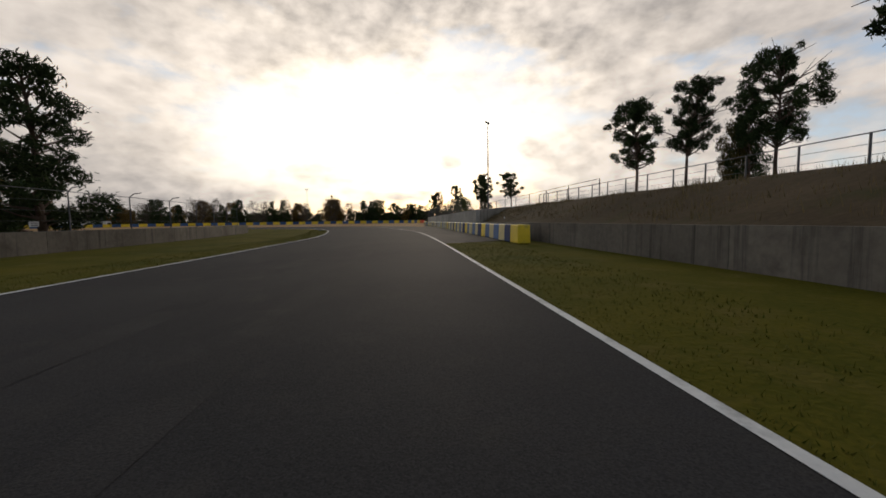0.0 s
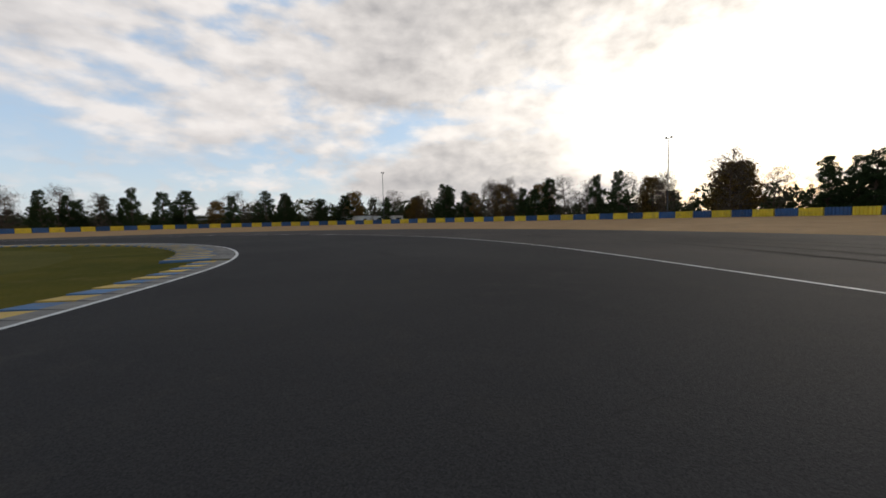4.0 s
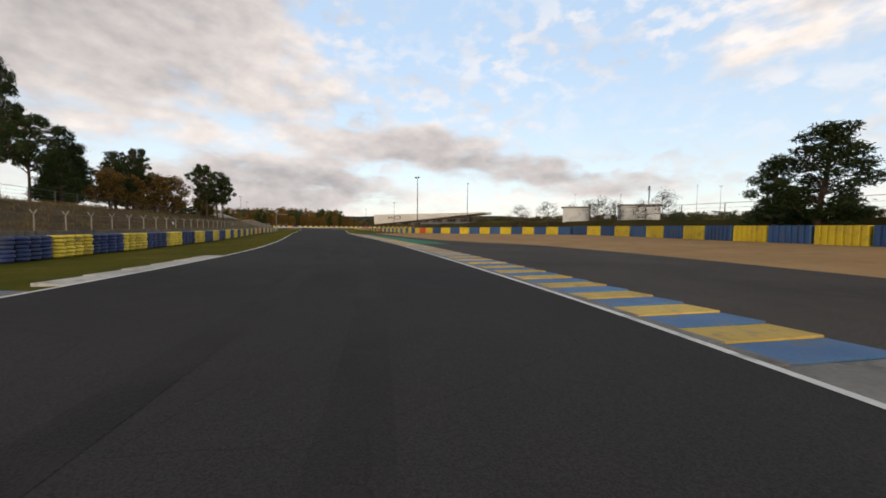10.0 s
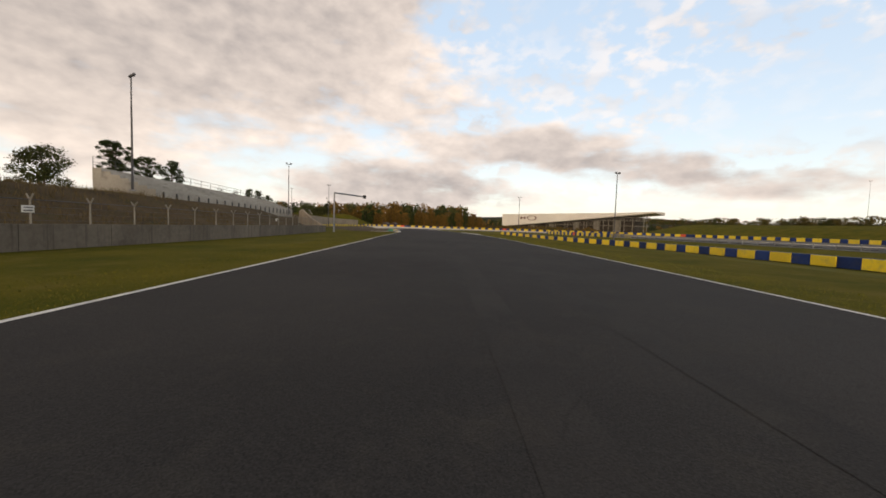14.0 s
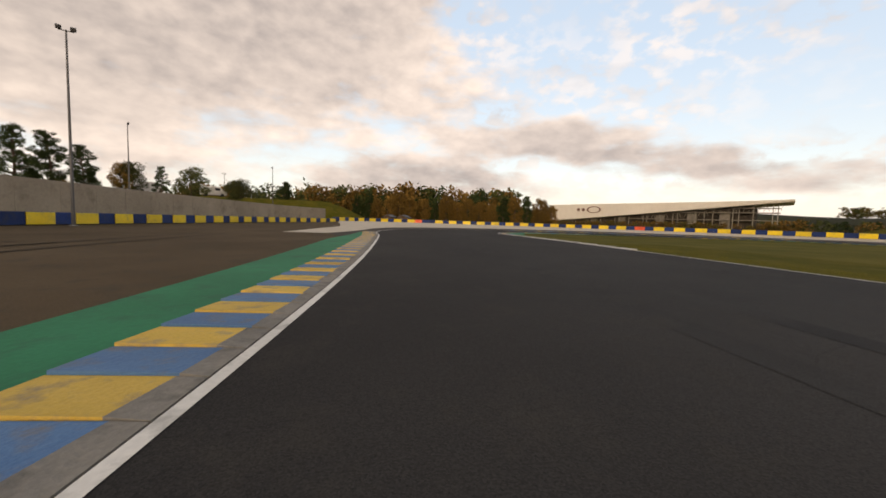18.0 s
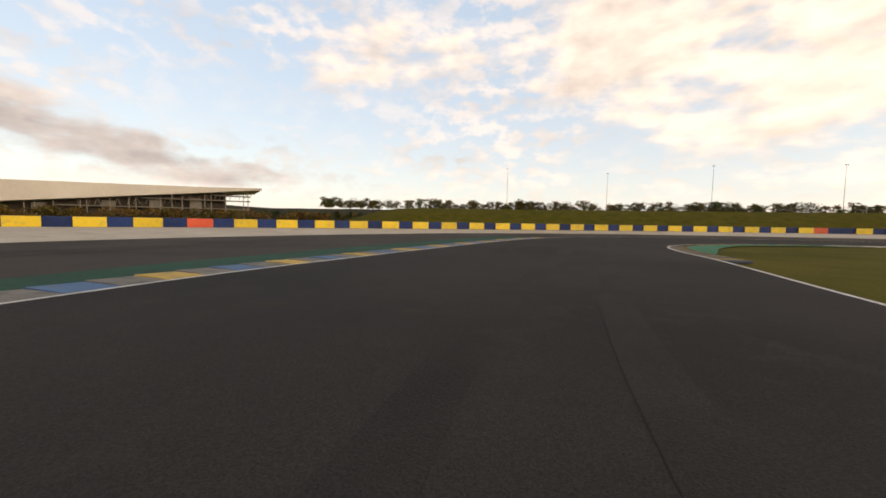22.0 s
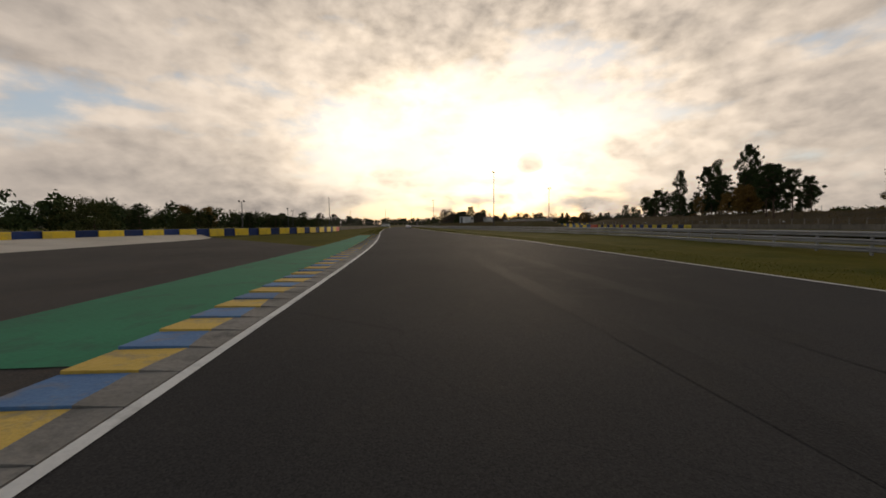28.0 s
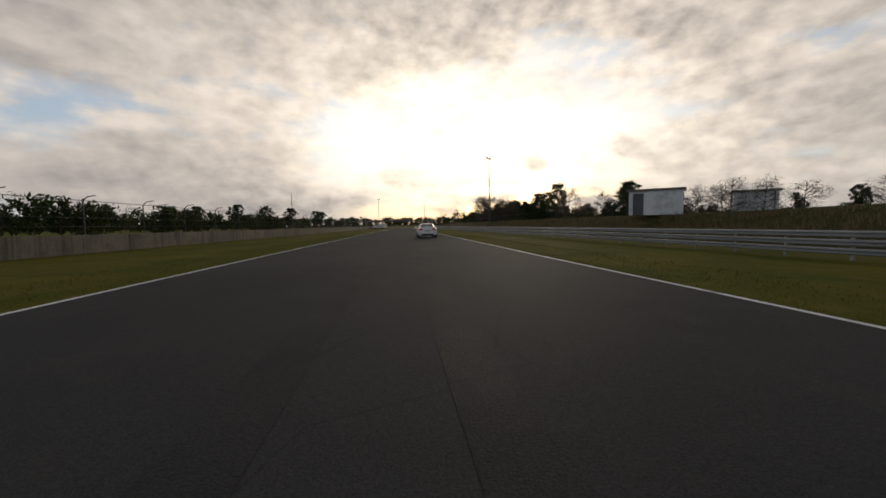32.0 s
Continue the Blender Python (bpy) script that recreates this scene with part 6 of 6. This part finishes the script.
# ---- stepped terraces on the bank, gantry, far footbridge ----
def terraces(a, b, n, z0):
    """Concrete steps rising from a pillared front wall, a rail along the top."""
    root = empty("terrace", Matrix.Translation(a))
    tagged(root, "stepped pale concrete spectator terrace with a railing on top", "terrace")
    a, b = Vector(a), Vector(b)
    v = b - a
    out = Vector((v.y, -v.x, 0)).normalized()
    if out.y > 0:
        out = -out
    turn = Matrix.Rotation(math.atan2(v.y, v.x), 4, "Z")
    for k in range(n):
        bm = bmesh.new()
        mid = v / 2 + out * k * 0.8
        h = 1.1 + 0.3 * k
        box(bm, (v.length, 0.8, h + 0.6), (mid.x, mid.y, z0 + h / 2 - 0.3), 0.02, turn)
        part("step", bm, "terrace", root)
    for k in range(int(v.length / 2.4)):
        q = v.normalized() * (1.2 + 2.4 * k) - out * 0.46
        bm = bmesh.new()
        box(bm, (0.16, 0.14, 0.9), (q.x, q.y, z0 + 0.45), 0.02, turn)
        part("pillar", bm, "dark steel", root, "dark upright post on the front wall")
    top = z0 + 1.1 + 0.3 * (n - 1)
    for k in range(int(v.length / 3)):
        q = v.normalized() * 3 * k + out * (n - 0.6) * 0.8
        bm = bmesh.new()
        rod(bm, (q.x, q.y, top), (q.x, q.y, top + 1.05), 0.03, n=6)
        part("rail_post", bm, "dark steel", root)
    for dz in (0.55, 1.05):
        q = out * (n - 0.6) * 0.8
        bm = bmesh.new()
        rod(bm, (q.x, q.y, top + dz), (q.x + v.x, q.y + v.y, top + dz), 0.025, n=6)
        part("rail", bm, "dark steel", root)


M["terrace"] = surface("weathered pale concrete", (0.30, 0.285, 0.25), (0.46, 0.43, 0.38), 0.5, 0.9, 0.25, 12, dirt=(0.22, 0.205, 0.18), spec=0.2)
terraces((-114, 45.5, 0), (-164, 32.5, 0), 7, 2.9)
gantry = empty("light_gantry", Matrix.Translation((-133, 56.2, -0.05)))
tagged(gantry, "steel signal gantry with an arm reaching over the grass", "gantry")
bm = bmesh.new()
rod(bm, (0, 0, 0), (0, 0, 5.6), 0.12, 0.1, 10)
part("pole", bm, "steel", gantry)
bm = bmesh.new()
box(bm, (7.5, 0.22, 0.22), (-3.4, 1.2, 5.6), 0.03, Matrix.Rotation(-0.3, 4, "Z"))
part("arm", bm, "steel", gantry)
bm = bmesh.new()
box(bm, (0.9, 0.3, 0.5), (-6.7, 2.2, 5.6), 0.04)
part("signal_box", bm, "rubber", gantry)

bridge = empty("footbridge", Matrix.Translation((120, 186, -0.05)))
tagged(bridge, "low grey footbridge spanning the far end of the straight", "bridge")
for u in (-16, 14):
    bm = bmesh.new()
    box(bm, (1.2, 1.2, 3.3), (-0.24 * u, u, 1.65), 0.05)
    part("pier", bm, "concrete", bridge)
bm = bmesh.new()
box(bm, (2.6, 46, 0.6), (0, 0, 3.6), 0.05, Matrix.Rotation(radians(13), 4, "Z"))
part("deck", bm, "concrete", bridge)


# ---- small sign boards on the catch fence ----
def sign_board(x, y, z, turn):
    root = empty("sign_board", Matrix.Translation((x, y, z)) @ Matrix.Rotation(turn, 4, "Z"))
    tagged(root, "small white sign board on a fence", "sign", group="sign boards")
    bm = bmesh.new()
    box(bm, (0.42, 0.02, 0.24), (0, 0, 0), 0.006)
    part("board", bm, "paint white", root)
    for k in (-1, 1):
        bm = bmesh.new()
        box(bm, (0.05, 0.05, 0.08), (k * 0.14, -0.03, 0), 0.008)
        part("clip", bm, "steel", root)
    for k in range(2):
        bm = bmesh.new()
        box(bm, (0.3, 0.006, 0.035), (0, 0.013, 0.05 - 0.1 * k))
        part("bar", bm, "rubber", root)


sign_board(32.9, -8.42, 1.32, radians(180))
for x, y in ((-20, 74.6), (-47, 70.4), (-70, 66.6), (-91, 63.3), (-112, 59.8)):
    sign_board(x, y, 1.35, radians(9))
for x, y in ((20, 17.6), (-60, 160.6), (-10, 170.8)):
    sign_board(x, y, 1.3, radians(170 if y < 50 else 192))


# ---- raised hut on the gravel's far side, vans at the far end ----
def van(m, label):
    root = empty("van", m)
    tagged(root, label, "van", group="parked vehicles")
    bm = bmesh.new()
    side = ((-2.4, 0.35), (-2.45, 1.2), (-2.35, 2.05), (-2.1, 2.2), (1.0, 2.2), (1.35, 2.05), (1.95, 1.3), (2.5, 1.12), (2.6, 0.8), (2.58, 0.35))
    rings = [[bm.verts.new((x * (1 if abs(y) < 0.9 else 0.985), y, z)) for x, z in side] for y in (-0.95, -0.88, 0.88, 0.95)]
    for a, b in zip(rings, rings[1:]):
        for i in range(len(side)):
            j = (i + 1) % len(side)
            bm.faces.new((a[i], a[j], b[j], b[i]))
    bm.faces.new(rings[0][::-1])
    bm.faces.new(rings[-1])
    part("body", bm, "paint white", root)
    for s in (-1, 1):
        bm = bmesh.new()
        box(bm, (1.0, 0.03, 0.55), (0.75, s * 0.955, 1.6), 0.02)
        part("side_window", bm, "dark glass", root)
        for x in (-1.5, 1.65):
            bm = bmesh.new()
            bmesh.ops.create_cone(bm, cap_ends=True, segments=20, radius1=0.34, radius2=0.34, depth=0.22, matrix=Matrix.Translation((x, s * 0.86, 0.34)) @ Matrix.Rotation(math.pi / 2, 4, "X"))
            part("wheel", bm, "rubber", root)
    bm = bmesh.new()
    box(bm, (0.03, 1.5, 0.6), (-2.43, 0, 1.6), 0.02)
    part("rear_window", bm, "dark glass", root)
    bm = bmesh.new()
    box(bm, (0.04, 1.55, 0.85), (1.67, 0, 1.68), 0.02, Matrix.Rotation(-0.66, 4, "Y"))
    part("windscreen", bm, "dark glass", root)


for x, y, a in ((-247, -17, 150), (-256, -10, 140)):
    van(Matrix.Translation((x, y, 5.05)) @ Matrix.Rotation(radians(a), 4, "Z"), "white van parked on the mound among trees")
for x, y, a in ((104, 189, 100), (113, 193, 95), (95, 187.5, 90)):
    van(Matrix.Translation((x, y, -0.02)) @ Matrix.Rotation(radians(a), 4, "Z"), "white van parked at the far end of the straight")


# ---- white coupe ahead on the straight ----
def coupe(m):
    root = empty("car", m)
    tagged(root, "white sports coupe with red tail lights on the track", "car")
    M["car paint"] = surface("white car paint", (0.74, 0.74, 0.73), (0.80, 0.80, 0.79), 0.5, 0.22, 0.0, 10, spec=0.6)
    M["car glass"] = surface("tinted car glass", (0.012, 0.014, 0.016), (0.02, 0.022, 0.025), 1, 0.06, 0.0, 10, spec=0.8)
    M["tail red"] = surface("red tail light", (0.42, 0.01, 0.01), (0.62, 0.02, 0.02), 1, 0.2, 0.0, 10)
    M["plate white"] = surface("number plate", (0.6, 0.6, 0.58), (0.7, 0.7, 0.68), 1, 0.5, 0.0, 10)

    def loft(bm, stations):
        """Stations (x, half widths at three heights): closed rounded sections."""
        rings = []
        for x, secs in stations:
            rings.append([bm.verts.new((x, s * w, z)) for s, order in ((1, secs), (-1, secs[::-1])) for w, z in order])
        k = len(rings[0])
        for a, b in zip(rings, rings[1:]):
            for i in range(k):
                bm.faces.new((a[i], a[(i + 1) % k], b[(i + 1) % k], b[i]))
        bm.faces.new(rings[0])
        bm.faces.new(rings[-1][::-1])
        bmesh.ops.recalc_face_normals(bm, faces=bm.faces)
    bm = bmesh.new()
    loft(bm, [(-2.09, [(0.70, 0.34), (0.80, 0.55), (0.80, 0.74), (0.66, 0.90)]), (-2.00, [(0.78, 0.24), (0.88, 0.52), (0.88, 0.76), (0.72, 0.97)]), (-1.6, [(0.84, 0.20), (0.915, 0.5), (0.905, 0.78), (0.74, 0.99)]),
              (-0.8, [(0.85, 0.18), (0.90, 0.5), (0.88, 0.80), (0.78, 0.96)]), (0.4, [(0.85, 0.18), (0.89, 0.5), (0.87, 0.80), (0.78, 0.94)]), (1.3, [(0.84, 0.2), (0.91, 0.5), (0.88, 0.74), (0.70, 0.86)]), (1.9, [(0.74, 0.22), (0.80, 0.45), (0.76, 0.62), (0.6, 0.70)]), (2.1, [(0.6, 0.28), (0.64, 0.42), (0.6, 0.54), (0.48, 0.60)])])
    body = part("body", bm, M["car paint"], root, smooth=False)
    body.modifiers.new("soft", "BEVEL").width = 0.05
    bm = bmesh.new()
    loft(bm, [(-1.75, [(0.70, 0.95), (0.66, 1.0), (0.60, 1.02), (0.3, 1.03)]), (-0.95, [(0.74, 0.95), (0.66, 1.16), (0.58, 1.28), (0.3, 1.31)]), (-0.3, [(0.76, 0.94), (0.67, 1.2), (0.59, 1.34), (0.3, 1.36)]), (0.3, [(0.76, 0.92), (0.67, 1.18), (0.57, 1.29), (0.3, 1.31)]), (1.1, [(0.72, 0.88), (0.68, 0.90), (0.6, 0.92), (0.3, 0.92)])])
    part("cabin", bm, M["car paint"], root)
    bm = bmesh.new()
    for v in ((-1.66, 0.60, 1.035), (-1.66, -0.60, 1.035), (-1.0, -0.52, 1.297), (-1.0, 0.52, 1.297)):
        bm.verts.new(v)
    bm.verts.ensure_lookup_table()
    bm.faces.new(bm.verts[:])
    g = part("rear_window", bm, M["car glass"], root, "tinted rear window")
    g.location = (-0.012, 0, 0.02)
    g.modifiers.new("pane", "SOLIDIFY").thickness = 0.012
    for s in (-1, 1):
        bm = bmesh.new()
        vs = [bm.verts.new(v) for v in ((-1.2, s * 0.735, 1.0), (0.75, s * 0.745, 0.97), (0.25, s * 0.66, 1.19), (-0.75, s * 0.665, 1.2))]
        bm.faces.new(vs if s > 0 else vs[::-1])
        w = part("side_window", bm, M["car glass"], root)
        w.location = (0, s * 0.02, 0)
        w.modifiers.new("pane", "SOLIDIFY").thickness = 0.012
        bm = bmesh.new()
        box(bm, (0.06, 0.36, 0.15), (-2.075, s * 0.62, 0.80), 0.02, Matrix.Rotation(-s * 0.16, 4, "X"))
        part("tail_light", bm, M["tail red"], root, "red tail light")
        bm = bmesh.new()
        box(bm, (0.16, 0.22, 0.14), (0.45, s * 0.98, 0.96), 0.04)
        part("door_mirror", bm, M["car paint"], root)
        bm = bmesh.new()
        bmesh.ops.create_cone(bm, cap_ends=True, segments=16, radius1=0.05, radius2=0.05, depth=0.12, matrix=Matrix.Translation((-2.08, s * 0.5, 0.30)) @ Matrix.Rotation(math.pi / 2, 4, "Y"))
        part("exhaust_tip", bm, "steel", root)
        bm = bmesh.new()
        box(bm, (0.03, 0.06, 0.14), (-1.88, s * 0.55, 1.03), 0.006)
        part("spoiler_stay", bm, "rubber", root)
        for x in (-1.26, 1.25):
            bm = bmesh.new()
            bmesh.ops.create_cone(bm, cap_ends=True, segments=28, radius1=0.325, radius2=0.325, depth=0.24, matrix=Matrix.Translation((x, s * 0.80, 0.325)) @ Matrix.Rotation(math.pi / 2, 4, "X"))
            bmesh.ops.bevel(bm, geom=[e for e in bm.edges if len(e.link_faces) == 2 and e.calc_face_angle(0) > 1], offset=0.035, segments=2, affect="EDGES")
            wheel = part("wheel", bm, "rubber", root, "black tyre")
            bm = bmesh.new()
            bmesh.ops.create_cone(bm, cap_ends=True, segments=24, radius1=0.23, radius2=0.2, depth=0.03, matrix=Matrix.Translation((x, s * 0.925, 0.325)) @ Matrix.Rotation(math.pi / 2, 4, "X"))
            rim = part("rim", bm, "steel", wheel)
    bm = bmesh.new()
    box(bm, (0.24, 1.32, 0.035), (-1.93, 0, 1.10), 0.012)
    part("spoiler", bm, "rubber", root, "black fixed rear spoiler")
    bm = bmesh.new()
    box(bm, (0.05, 1.2, 0.18), (-2.085, 0, 0.32), 0.03)
    part("diffuser", bm, "rubber", root, "black lower diffuser")
    bm = bmesh.new()
    box(bm, (0.02, 0.52, 0.12), (-2.098, 0, 0.66), 0.004)
    plate = part("number_plate", bm, M["plate white"], root)
    for k in range(3):
        bm = bmesh.new()
        box(bm, (0.006, 0.11, 0.07), (-2.111, -0.15 + 0.15 * k, 0.66))
        part("bar", bm, "rubber", plate)
    return root


coupe(Matrix.Translation((-27, 147.0, 0.022)) @ Matrix.Rotation(radians(12.6), 4, "Z"))
